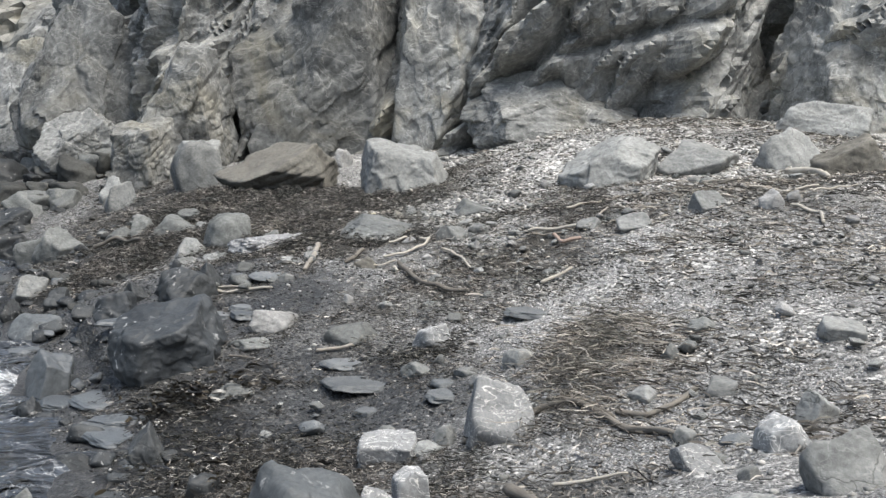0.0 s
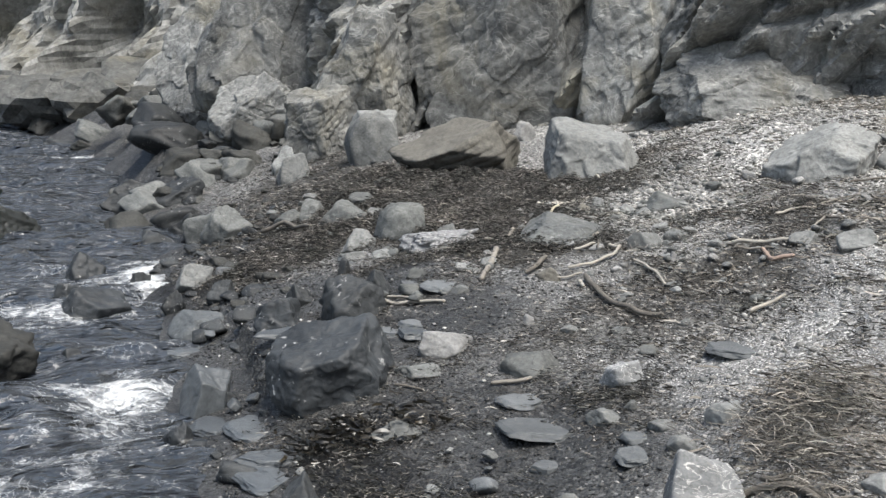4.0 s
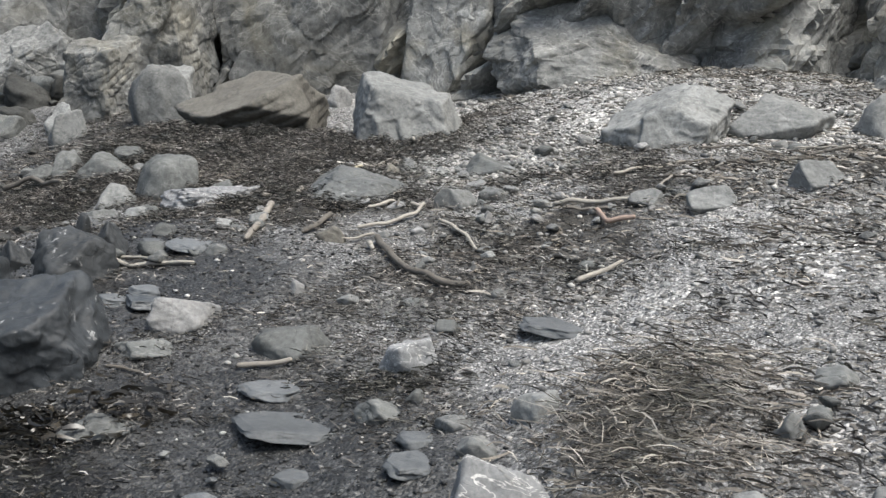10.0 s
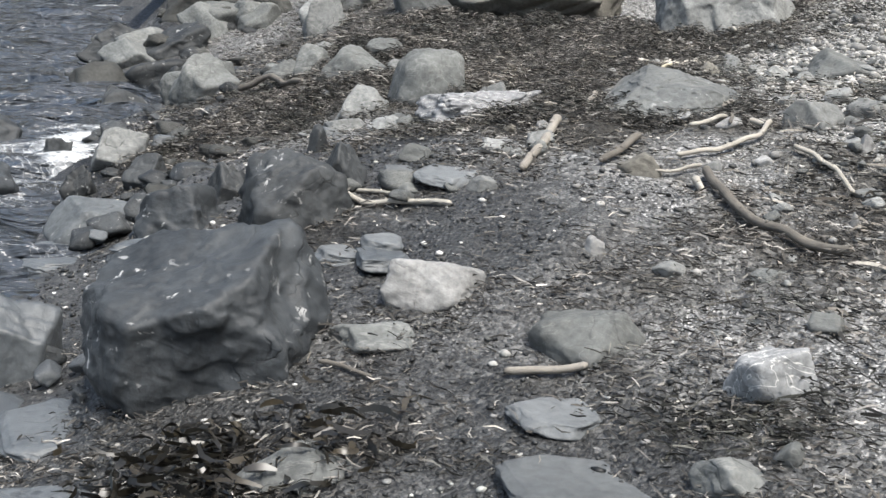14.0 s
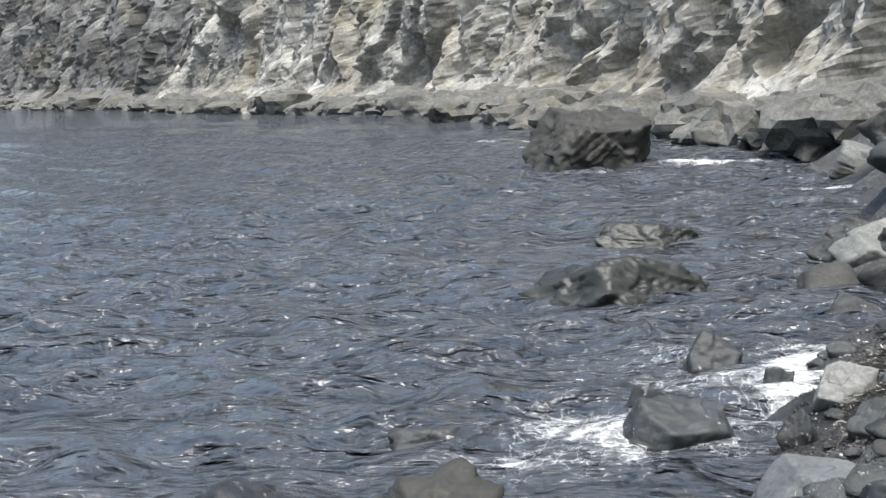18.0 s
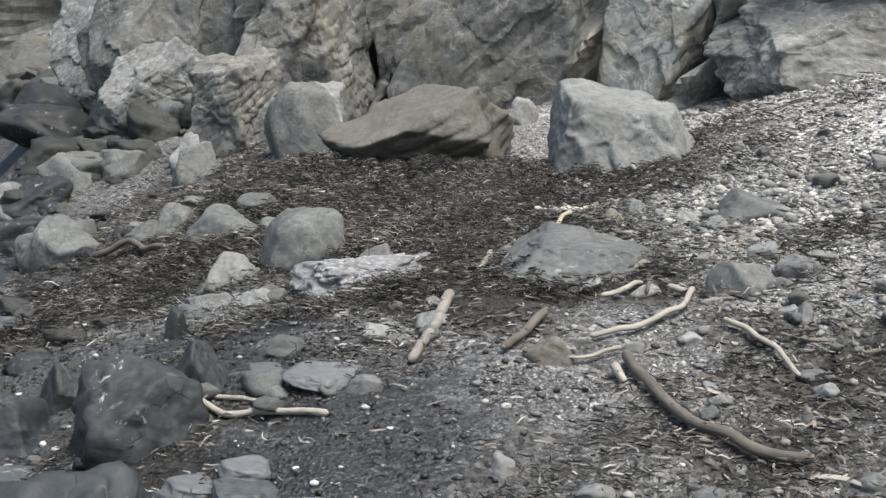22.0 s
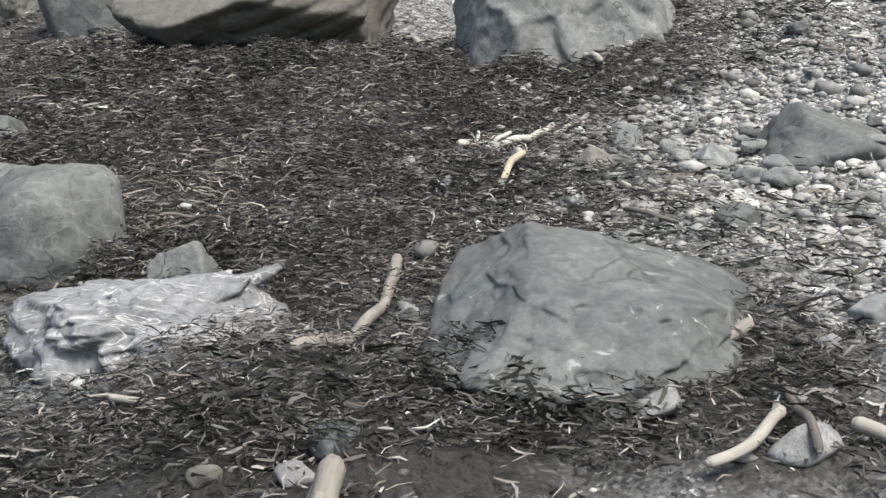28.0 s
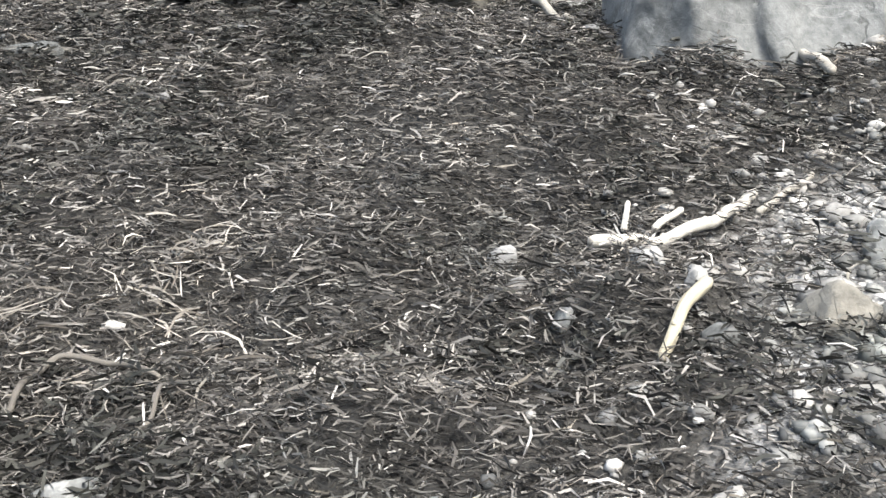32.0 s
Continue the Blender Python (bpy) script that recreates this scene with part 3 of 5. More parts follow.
# ---- cliffs ----
def cliff(name, label, material, foot, height, step, lean, seed, big, small, base=-0.6, clefts=(), dip=60, soft=24, ribs=0.0):
    """A broken rock wall that rises from a line on the ground."""
    foot = np.array(foot, float)
    seg = np.linalg.norm(np.diff(foot, axis=0), axis=1)
    along = np.concatenate([[0], np.cumsum(seg)])
    s = np.arange(0, along[-1], step)
    fx, fy = np.interp(s, along, foot[:, 0]), np.interp(s, along, foot[:, 1])
    for _ in range(int(0.8 / step)):
        fx[1:-1], fy[1:-1] = (fx[:-2] + 2 * fx[1:-1] + fx[2:]) / 4, (fy[:-2] + 2 * fy[1:-1] + fy[2:]) / 4
    tx, ty = np.gradient(fx), np.gradient(fy)
    ln = np.hypot(tx, ty)
    nx, ny = ty / ln, -tx / ln
    h = np.concatenate([np.arange(-0.8, height * 0.5, step), np.linspace(height * 0.5, height, 24)])
    S, H = [a.ravel() for a in np.meshgrid(np.arange(len(s)), h, indexing="ij")]
    S = S.astype(int)
    z0 = np.maximum(ground_at(fx, fy), base)[S]
    p = np.stack([fx[S], fy[S], z0 + H], -1)
    back = lean * np.clip(H, 0, None) + 0.35 * np.clip(H - height * 0.55, 0, None)
    # dipping beds: shear the noise space
    cd, sd = math.cos(radians(dip)), math.sin(radians(dip))
    q = np.stack([cd * p[:, 0] + sd * p[:, 2], p[:, 1], cd * p[:, 2] - sd * p[:, 0]], -1)
    warp_ = np.stack([fbm(q / big, seed + k, 3) for k in (1, 2, 3)], -1)
    a, ca = crags(q / big * np.array([0.4, 1, 1.6]) + 0.16 * warp_, seed, 1.3, soft)
    b, cb = crags(q / small * np.array([0.4, 0.9, 1.6]) + 0.2 * warp_[:, ::-1], seed + 50, 1.4, soft)
    c, cc = crags(q / small * 2.6 * np.array([0.5, 1, 1.5]) + 0.2 * warp_, seed + 90, 1.4, soft)
    out = 0.34 * big * a + 0.32 * small * b + 0.13 * small * c + 0.16 * big * fbm(q / (big * 2.2), seed + 30, 3) + 0.05 * small * fbm(q / small * 7, seed + 60, 3)
    if ribs:
        # upright ribs and hollows, over a sloping foot of ledges
        up = np.stack([p[:, 0] / 1.7, p[:, 1] / 1.7, p[:, 2] / 5.0], -1) + 0.25 * warp_
        out += ribs * (0.5 - 1.3 * np.abs(fbm(up, seed + 33, 4))) + 0.9 * np.clip(2.0 - H, 0, 2.0) + 0.4 * np.clip(1 - np.abs(H - 1.2) / 0.7, 0, 1) * fbm(p * np.array([0.3, 0.3, 0.8]), seed + 44, 3)
    out -= 0.10 * small * np.exp(-(cb / 0.08) ** 2) + 0.10 * big * np.exp(-(ca / 0.045) ** 2)
    # clefts: from (x, z) to (x, z), width, depth
    for x0, z0_, x1, z1, wide, deep in clefts:
        t = np.clip(((p[:, 0] - x0) * (x1 - x0) + (p[:, 2] - z0_) * (z1 - z0_)) / ((x1 - x0) ** 2 + (z1 - z0_) ** 2), 0, 1)
        d = np.hypot(p[:, 0] - x0 - t * (x1 - x0), p[:, 2] - z0_ - t * (z1 - z0_)) * (1 + 0.3 * vnoise(q * 2, seed + 77))
        out -= deep * np.exp(-(d / wide) ** 2)
    fade = np.clip((H + 0.8) / 0.8, 0.3, 1)
    p[:, 0] += nx[S] * (out * fade - back)
    p[:, 1] += ny[S] * (out * fade - back)
    me = mesh_from(name, p, grid_faces(len(s), len(h)), material, smooth=soft < 15)
    return tagged(new(name, me), label, "cliff", kind="structure")


cliff_back = cliff("cliff_back", "grey fractured cliff face with dark diagonal cracks", ROCK["cliff"],
      [(-13.2, 31.5), (-10.6, 27.6), (-9.2, 25.4), (-7.9, 23.8), (-6.2, 23.6), (-4.6, 23.9), (-2.6, 23.6), (-0.6, 22.8), (1.2, 22.4), (3.2, 23.4), (4.6, 21.6), (8, 20.5), (13, 18), (17, 10), (19, 0), (16, -12)],
      9, 0.07, 0.16, 3, 2.4, 0.8, clefts=[(-2.5, 2.0, -0.1, 4.0, 0.13, 0.55), (-2.6, 1.9, -1.6, 2.0, 0.14, 0.4), (2.6, 2.5, 3.5, 4.6, 0.3, 0.9), (-6.7, 1.0, -6.3, 2.6, 0.35, 0.8), (-4.6, 2.2, -3.6, 4.5, 0.12, 0.4), (-0.3, 3.6, 2.0, 4.4, 0.1, 0.3)])
cliff("cliff_far", "pale weathered sea cliff streaked with ochre beyond the cove", ROCK["far"],
      [(-79, 48.7), (-57, 46), (-47, 46), (-36, 43), (-28, 40), (-21, 36.5), (-15.5, 34), (-12.6, 31)],
      17, 0.16, 0.28, 13, 3.0, 1.1, dip=72, soft=24, ribs=0.4, clefts=[(-39.5, 1.2, -37.0, 4.6, 1.3, 2.6), (-52, 0.6, -51, 2.2, 0.9, 1.6), (-29, 0.8, -27.5, 2.6, 0.6, 1.4), (-24.5, 2.0, -21.5, 6.0, 0.35, 1.2)])


# the far wall carried on, coloured darker to stand for its shade
cliff("cliff_far_end", "grey sea cliff at the cove end, shade put into its colour", ROCK["farshade"], [(-190, 66), (-137, 54), (-105, 51), (-77, 48.9)], 26, 0.24, 0.28, 23, 4.0, 1.5, dip=72, soft=24, ribs=0.5)


# ---- stones ----
LABEL = {
    "pale": "pale grey angular boulder bedded in shingle", "grey": "grey rough stone among dead seaweed", "white": "whitish smooth stone lying on the shingle",
    "vein": "grey stone crossed by white quartz veins", "slab": "flat dark slate slab sunk in the gravel", "slate": "smooth damp blue-grey slate rock at the water's edge",
    "dark": "dark damp rock near the waterline", "wet": "large dark wet rock glistening beside the sea", "tan": "brownish grey weathered stone on the beach",
    "tanA": "large tilted brown-grey boulder resting on its flat base", "ribbed": "rounded grey stone split by a dark groove", "wslab": "white streaked quartzite slab lying flat in wrack",
    "round": "smooth dark grey rounded boulder on damp shingle", "fleck": "dark angular rock flecked with white at the shore", "wedge": "dark wedge-shaped rock lying above the waterline", "block": "pale grey upright block beside the cliff foot", "slate2": "smooth upright slate block at the water's edge",
    "islet": "black weedy rock standing out of the water", "isletB": "dark ragged sea rock off the far shore", "bg": "broad smooth grey boulder with a ridged top", "stripe": "small black rock with a white stripe", "pebble": "small white pebble on grey gravel",
    "bigwet": "large dark wet boulder with a flat sloping top", "blockC": "pale grey block with flat top before the cliff", "blockD": "pale grey pyramid-shaped boulder at the top of the beach", "paleflat": "pale flat-topped boulder among bleached shingle",
}
MATOF = {"round": "slatey", "fleck": "dark", "wedge": "dark", "block": "pale", "slate2": "slate", "isletB": "shore", "tanA": "tan", "ribbed": "grey", "wslab": "streaked", "bg": "smooth", "stripe": "wet", "pebble": "white", "bigwet": "wet", "blockC": "pale", "blockD": "pale", "paleflat": "pale"}
count = [0]


def stone_points(level, seed, cuts=6, sharp=0.05, rugged=0.05, planes=(), beds=0.0):
    """A unit rock: a ball cut by warped planes, with chipped edges, broken relief and bedding steps."""
    d, faces = BALL[level]
    rng = np.random.RandomState(seed)
    axes = np.linalg.qr(rng.normal(size=(3, 3)))[0]
    nrm = np.concatenate([axes, -axes, rng.normal(size=(cuts, 3))])
    off = np.concatenate([rng.uniform(0.56, 0.88, 6), rng.uniform(0.68, 1.0, cuts)])
    if planes:
        nrm, off = np.array([q[:3] for q in planes], float), np.array([q[3] for q in planes], float)
        nrm, off = np.concatenate([nrm, rng.normal(size=(5, 3))]), np.concatenate([off, rng.uniform(0.93, 1.05, 5)])
    nrm /= np.linalg.norm(nrm, axis=1)[:, None]
    bend = np.stack([fbm(d * 1.4 + seed * 1.7, seed + k, 3) for k in (11, 12, 13)], -1)
    dots = (d + (0.06) * bend) @ nrm.T
    r = np.where(dots > 0.05, off[None] / np.maximum(dots, 0.05), 9.0)
    k = 3.0 / sharp
    r = -np.log(np.exp(-k * np.minimum(r, 3)).sum(1) + math.exp(-k * 1.1)) / k
    p = d * r[:, None]
    v, crack = crags(p * 1.7 + seed * 7.3 + 0.2 * bend, seed, 1.3, 34.0)
    n = rugged * (1.3 * v - 0.25 * np.exp(-(crack / 0.03) ** 2)) + rugged * 0.4 * fbm(p * 2.6 + seed, seed, 3)
    if level > 3:
        w, crack = crags(p * 4.7 + seed * 3.1 + 0.3 * bend, seed + 5, 1.3, 34.0)
        n += rugged * 0.45 * w + rugged * 0.22 * fbm(p * 12 + seed, seed + 3, 3)
    if beds:
        t = p @ (axes[0] if not planes else np.array([-0.5, -0.25, 0.85])) * 7 + 0.8 * fbm(p * 1.3 + seed, seed + 8, 3)
        n += beds * (np.clip(np.abs(t - np.floor(t) - 0.5) * 4, 0, 1) - 0.6) * np.clip(0.6 + 1.3 * fbm(p * 1.9 + seed, seed + 21, 2), 0, 1.6)
    p = p * (1 + n)[:, None]
    lo, hi = p.min(0), p.max(0)
    return (p - (lo + hi) / 2) / (hi - lo), faces


# the great masses that stand out of the cliff: x, y, width, depth, foot, top, planes
MASSES = [
    (-7.6, 22.7, 1.35, 1.2, 0.7, 2.3, [(-0.2, -0.3, 1, 0.6), (-0.3, -1, 0.1, 0.6), (1, -0.5, 0.1, 0.65), (-1, -0.2, 0, 0.7)]),
    (-7.2, 23.5, 2.0, 1.7, 0.9, 3.6, [(-0.35, -1, 0.35, 0.6), (1, -0.35, 0.15, 0.55), (-0.9, -0.2, 0.5, 0.6), (0.5, -0.9, -0.3, 0.6)]),
    (-4.85, 24.5, 3.5, 2.4, 0.6, 5.4, [(-0.55, -0.9, 0.25, 0.55), (0.4, -1, -0.12, 0.52), (0.95, -0.3, 0.1, 0.6), (-0.6, -0.3, 0.8, 0.72)]),
    (-2.45, 24.5, 2.2, 2.2, 1.2, 5.4, [(-0.1, -1, 0.12, 0.5), (0.75, -0.5, -0.35, 0.55), (-1, -0.2, 0.1, 0.7), (0.3, -0.3, 0.9, 0.8)]),
    (1.0, 24.7, 3.4, 2.4, 2.0, 5.8, [(-0.2, -1, 0.5, 0.5), (0.5, -0.9, 0.2, 0.55), (-0.9, -0.5, -0.2, 0.65), (0.2, -0.4, 0.9, 0.75)]),
    (2.3, 23.6, 1.9, 2.0, 2.0, 4.4, [(-0.3, -1, 0.4, 0.55), (0.8, -0.6, 0.1, 0.6), (-0.2, -0.3, 0.9, 0.7)]),
    (-0.5, 22.75, 3.1, 1.9, 1.7, 3.5, [(-0.35, -0.6, 0.8, 0.55), (0.15, -1, 0.3, 0.6), (0.6, -0.5, 0.7, 0.62), (-0.9, -0.4, 0.1, 0.75)]),
    (4.4, 22.4, 2.5, 2.2, 2.0, 5.2, [(-0.9, -0.5, 0.1, 0.6), (-0.1, -1, 0.3, 0.55), (0.4, -0.3, 0.9, 0.8)]),
    (-9.9, 25.5, 2.7, 2.0, 0.7, 4.8, [(-0.3, -0.8, 0.6, 0.5), (0.5, -1, 0.1, 0.6), (-0.8, -0.2, 0.6, 0.65)]),
    (-11.4, 27.2, 2.7, 2.2, 0.4, 3.7, [(-0.4, -0.8, 0.6, 0.5), (0.6, -0.9, 0.2, 0.6)]),
    (-9.4, 24.3, 1.7, 1.3, 0.6, 2.3, [(-0.3, -0.6, 0.8, 0.55), (0.4, -1, 0.1, 0.6)]),
]
for k, (x, y, w, d, foot, top, planes) in enumerate(MASSES):
    p, faces = stone_points(6, 620 + k * 17, 6, 0.045, 0.07, planes, 0.02)
    mass = new("rock_mass", mesh_from("rock_mass", p * np.array([w, d, top - foot]), faces, ROCK["cliff"], smooth=False))
    mass.matrix_world = pose(x, y, (foot + top) / 2, 0, 0, 3)
    mass.parent = cliff_back
    tagged(mass, "fractured grey mass standing out of the cliff")

# cuts, sharpness of the edges, ruggedness
SHAPE = {"slab": (3, 0.05, 0.035), "wslab": (6, 0.03, 0.12), "vein": (8, 0.11, 0.03), "pale": (8, 0.10, 0.035), "grey": (8, 0.11, 0.04), "tan": (7, 0.04, 0.05), "shore": (8, 0.03, 0.07), "islet": (8, 0.03, 0.09), "isletB": (8, 0.03, 0.11), "wet": (8, 0.07, 0.055), "dark": (8, 0.065, 0.055), "tanA": (9, 0.022, 0.04), "bigwet": (9, 0.045, 0.055), "blockC": (8, 0.05, 0.05), "blockD": (8, 0.06, 0.06),
         "bg": (10, 0.045, 0.055), "ribbed": (8, 0.35, 0.03), "white": (8, 0.3, 0.05), "pebble": (8, 0.25, 0.03), "slate": (3, 0.05, 0.035), "slate2": (3, 0.05, 0.03), "paleflat": (7, 0.09, 0.035), "round": (9, 0.2, 0.025), "fleck": (7, 0.03, 0.07), "wedge": (4, 0.05, 0.07), "block": (4, 0.06, 0.05)}
PLANES = {
    "tanA": [(-0.62, -0.32, 1, 0.30), (0.05, -0.9, -0.75, 0.42), (0.25, -1, 0.25, 0.62), (1, -0.35, 0.1, 0.74), (-0.2, 1, 0.2, 0.62), (0.1, 0.1, -1, 0.46), (0.45, 0.3, 1, 0.66), (-0.7, -0.3, -0.8, 0.6)],
    "bg": [(0.05, -0.3, 1, 0.44), (-0.08, -0.8, 0.6, 0.52), (-0.85, -0.2, 0.55, 0.56), (0.1, 0.95, 0.35, 0.6), (0.42, 0.0, 0.9, 0.5), (0.9, -0.4, 0.3, 0.8), (0.5, -0.8, 0.35, 0.7)],
    "bigwet": [(-0.35, -0.3, 1, 0.46), (0.05, -1, -0.05, 0.66), (-0.9, -0.5, 0.15, 0.84), (0.8, -0.4, 0.45, 0.74), (0.2, 0.9, 0.4, 0.8), (0.35, -0.85, 0.4, 0.72)],
    "wslab": [(0.15, -0.5, 1, 0.36), (-0.3, 0.3, 1, 0.42), (-0.2, -1, 0.3, 0.6), (0.8, -0.5, 0.4, 0.7), (-0.9, -0.3, 0.4, 0.72), (0.3, 1, 0.1, 0.7)],
    "round": [(0.12, -0.2, 1, 0.55), (-0.75, -0.35, 0.55, 0.62), (0.85, -0.3, 0.4, 0.7), (-0.1, -1, 0.35, 0.6), (0.1, 1, 0.3, 0.7), (0.4, -0.8, 0.5, 0.66)],
    "fleck": [(-0.4, -0.45, 0.85, 0.46), (0.55, -0.75, 0.4, 0.52), (0.2, 0.9, 0.4, 0.6), (-0.9, -0.3, 0.2, 0.7), (0.95, 0.1, 0.25, 0.75), (0.4, 0.1, 1, 0.6)],
    "isletB": [(0.15, -0.2, 1, 0.55), (0.3, -1, -0.15, 0.58), (-0.8, -0.4, 0.5, 0.6), (0.95, -0.2, -0.2, 0.75), (-0.2, 1, 0.2, 0.7)],
    "wedge": [(-0.55, -0.3, 0.85, 0.4), (0.3, -1, 0.1, 0.6), (0.95, 0.1, -0.1, 0.8), (0, 1, 0.1, 0.7)],
    "block": [(-0.1, -0.25, 1, 0.5), (-0.95, -0.25, 0.3, 0.6), (0.15, -1, 0.3, 0.6), (1, -0.1, 0.1, 0.62), (0, 1, 0.2, 0.7)],
    "slate2": [(0.25, -0.35, 1, 0.5), (0.1, -1, 0.3, 0.55), (0.95, -0.3, 0.0, 0.6), (-0.9, -0.3, 0.5, 0.65), (0, 1, 0.2, 0.7)],
    "blockC": [(0.12, -0.2, 1, 0.42), (-1, -0.2, 0.12, 0.72), (0.05, -1, 0.35, 0.6), (0.9, -0.15, 0.4, 0.78), (0, 1, 0.2, 0.7), (-0.5, -0.8, 0.1, 0.75)],
    "blockD": [(-0.62, -0.25, 0.85, 0.45), (0.95, -0.25, -0.12, 0.7), (0.35, -0.6, 0.9, 0.58), (-0.1, -1, 0.25, 0.7), (0.3, 0.9, 0.4, 0.7), (-1, 0.2, 0.2, 0.9)],
}


def stone(kind, x, y, w, d, h, yaw, label="", seed=None):
    d_ = d
    h = min(h, 0.035) if kind in ("slab", "slate") else h
    planes = PLANES.get(kind, ())
    if kind in ("slab", "slate"):
        side = np.random.RandomState(int(abs(x) * 971 + y * 313))
        planes = [(side.normal() * 0.04, -0.04 + side.normal() * 0.04, 1, 0.26)]
        for a in np.arange(6) * 1.05 + side.uniform(0, 6):
            planes.append((math.cos(a + side.normal() * 0.25), math.sin(a + side.normal() * 0.25), side.uniform(0.0, 0.3), side.uniform(0.6, 0.85)))
    count[0] += 1
    seed = seed or count[0]
    level = 6 if w > 1.0 or kind in ("bg", "wslab") else 5 if w > 0.24 else 4 if w > 0.1 else 3
    p, faces = stone_points(level, seed * 13 + 1, *SHAPE.get(kind, (8, 0.07, 0.085)), planes, {"tanA": 0.03, "wslab": 0.07, "islet": 0.03, "isletB": 0.03, "wet": 0.02, "bigwet": 0.004, "bg": 0.004, "slab": 0.0, "slate": 0.0}.get(kind, 0.008))
    z = float(surface(np.array([x]), np.array([y]))[0])
    z = max(z, -0.04) if kind in ("islet", "isletB") else max(z, -0.05) if kind in ("wet", "stripe") else z
    # about a third of a stone lies under the shingle
    sink = {"tanA": 0.15, "bigwet": 0.6, "blockC": 0.75, "blockD": 0.8, "block": 0.45, "slab": 1.2, "slate": 1.2, "bg": 1.0, "wslab": 1.2}.get(kind, max(0.85, 0.3 * w / h))
    p = p * np.array([w * 1.03, d * 1.1, h * (1 + sink)])
    p[:, 2] += h * (1 + sink) / 2 - h * sink
    if not planes:
        p[:, :2] *= (1.04 - 0.1 * np.clip(p[:, 2] / h, 0, 1))[:, None]
    me = mesh_from("stone", p, faces, ROCK[MATOF.get(kind, kind)])
    veins = {"vein": 3, "stripe": 1}.get(kind, 0)
    ob = tagged(new("boulder" if w > 0.6 else "stone" if w > 0.12 else "pebble", me), label or LABEL[kind], "rock" if w > 0.12 else "pebble", "beach stones")
    ob.matrix_world = pose(x, y, z, 0, 0, yaw)
    rng = np.random.RandomState(seed + 60)
    for _ in range(veins):
        n = rng.normal(size=3)
        n /= np.linalg.norm(n)
        d = (p / np.array([w, d_, h])) @ n - rng.uniform(-0.1, 0.25) + 0.05 * fbm(p / w * 4, seed, 3)
        keep = (np.abs(d)[faces] < (0.055 if kind == "stripe" else 0.02)).all(1)
        # only the longest unbroken run of the vein
        tri = faces[keep]
        tag = np.arange(len(p))
        for _k in range(80):
            low = tag[tri].min(1)
            for c in range(3):
                np.minimum.at(tag, tri[:, c], low)
        if len(tri) < 8:
            continue
        ids, many = np.unique(tag[tri[:, 0]], return_counts=True)
        keep[keep] = tag[tri[:, 0]] == ids[many.argmax()]
        if keep.sum() < 8:
            continue
        used, back = np.unique(faces[keep], return_inverse=True)
        ribbon = new("quartz_vein", mesh_from("quartz_vein", p[used] * 1.008 + np.array([0, 0, 0.001]), back.reshape(-1, 3), ROCK["white"]))
        ribbon.parent = ob
        tagged(ribbon, "white quartz vein")
    return ob


stone('round', -1.51, 7.48, 0.79, 0.60, 0.50, 11)
stone('vein', -1.08, 7.60, 0.31, 0.23, 0.31, 7)
stone('vein', -0.91, 7.98, 0.26, 0.20, 0.24, 5)
stone('vein', -0.84, 6.91, 0.56, 0.42, 0.33, 5)
stone('vein', -0.27, 6.65, 0.43, 0.32, 0.31, 0)
stone('vein', 0.21, 6.22, 0.31, 0.23, 0.26, -5)
stone('vein', 0.45, 6.26, 0.20, 0.15, 0.14, -8)
stone('vein', -0.43, 8.98, 0.48, 0.40, 0.42, 1, 'pale grey boulder with a rounded top beside a root')
stone('vein', -1.20, 8.97, 0.42, 0.32, 0.18, 6)
stone('pale', -0.80, 9.03, 0.17, 0.13, 0.14, 4)
stone('pale', -0.89, 8.92, 0.23, 0.17, 0.08, 4)
stone('grey', -1.26, 9.37, 0.19, 0.14, 0.11, 7)
stone('slab', -0.93, 9.93, 0.26, 0.34, 0.04, 4)
stone('pale', -0.62, 9.93, 0.19, 0.15, 0.10, 2)
stone('pale', -0.35, 10.33, 0.28, 0.21, 0.13, 0)
stone('stripe', -4.49, 10.50, 0.27, 0.20, 0.22, 24)
stone('slate', -3.54, 9.87, 0.49, 0.63, 0.05, 20)
stone('dark', -3.07, 9.36, 0.30, 0.23, 0.29, 18)
stone('slab', -1.53, 10.06, 0.23, 0.23, 0.04, 8)
stone('grey', -3.63, 8.41, 0.19, 0.14, 0.14, 24)
stone('dark', -3.34, 7.43, 0.33, 0.25, 0.25, 25)
stone('dark', -2.86, 7.51, 0.35, 0.26, 0.30, 21)
stone('dark', -2.59, 7.32, 0.27, 0.20, 0.13, 20)
stone('wet', -2.48, 7.77, 0.42, 0.31, 0.22, 18)
stone('dark', -2.37, 8.40, 0.23, 0.17, 0.18, 15)
stone('slate', -2.84, 7.02, 0.41, 0.50, 0.05, 22)
stone('slate', -3.02, 6.75, 0.60, 0.43, 0.06, 25)
stone('dark', -2.43, 6.68, 0.22, 0.17, 0.15, 20)
stone('slab', -1.68, 10.60, 0.65, 0.46, 0.07, 11)
stone('slab', -1.91, 11.02, 0.39, 0.33, 0.05, 12)
stone('grey', -1.91, 11.56, 0.51, 0.38, 0.15, 11)
stone('white', -2.69, 11.80, 0.46, 0.34, 0.13, 18)
stone('grey', -2.81, 11.39, 0.38, 0.28, 0.07, 20)
stone('vein', -1.15, 11.23, 0.34, 0.25, 0.19, 4)
stone('bigwet', -3.52, 11.23, 1.04, 0.78, 0.57, 27)
stone('slate2', -4.69, 11.47, 0.45, 0.34, 0.38, 35)
stone('slate', -4.00, 10.78, 0.45, 0.58, 0.05, 33)
stone('slate', -3.59, 10.14, 0.56, 0.27, 0.06, 34)
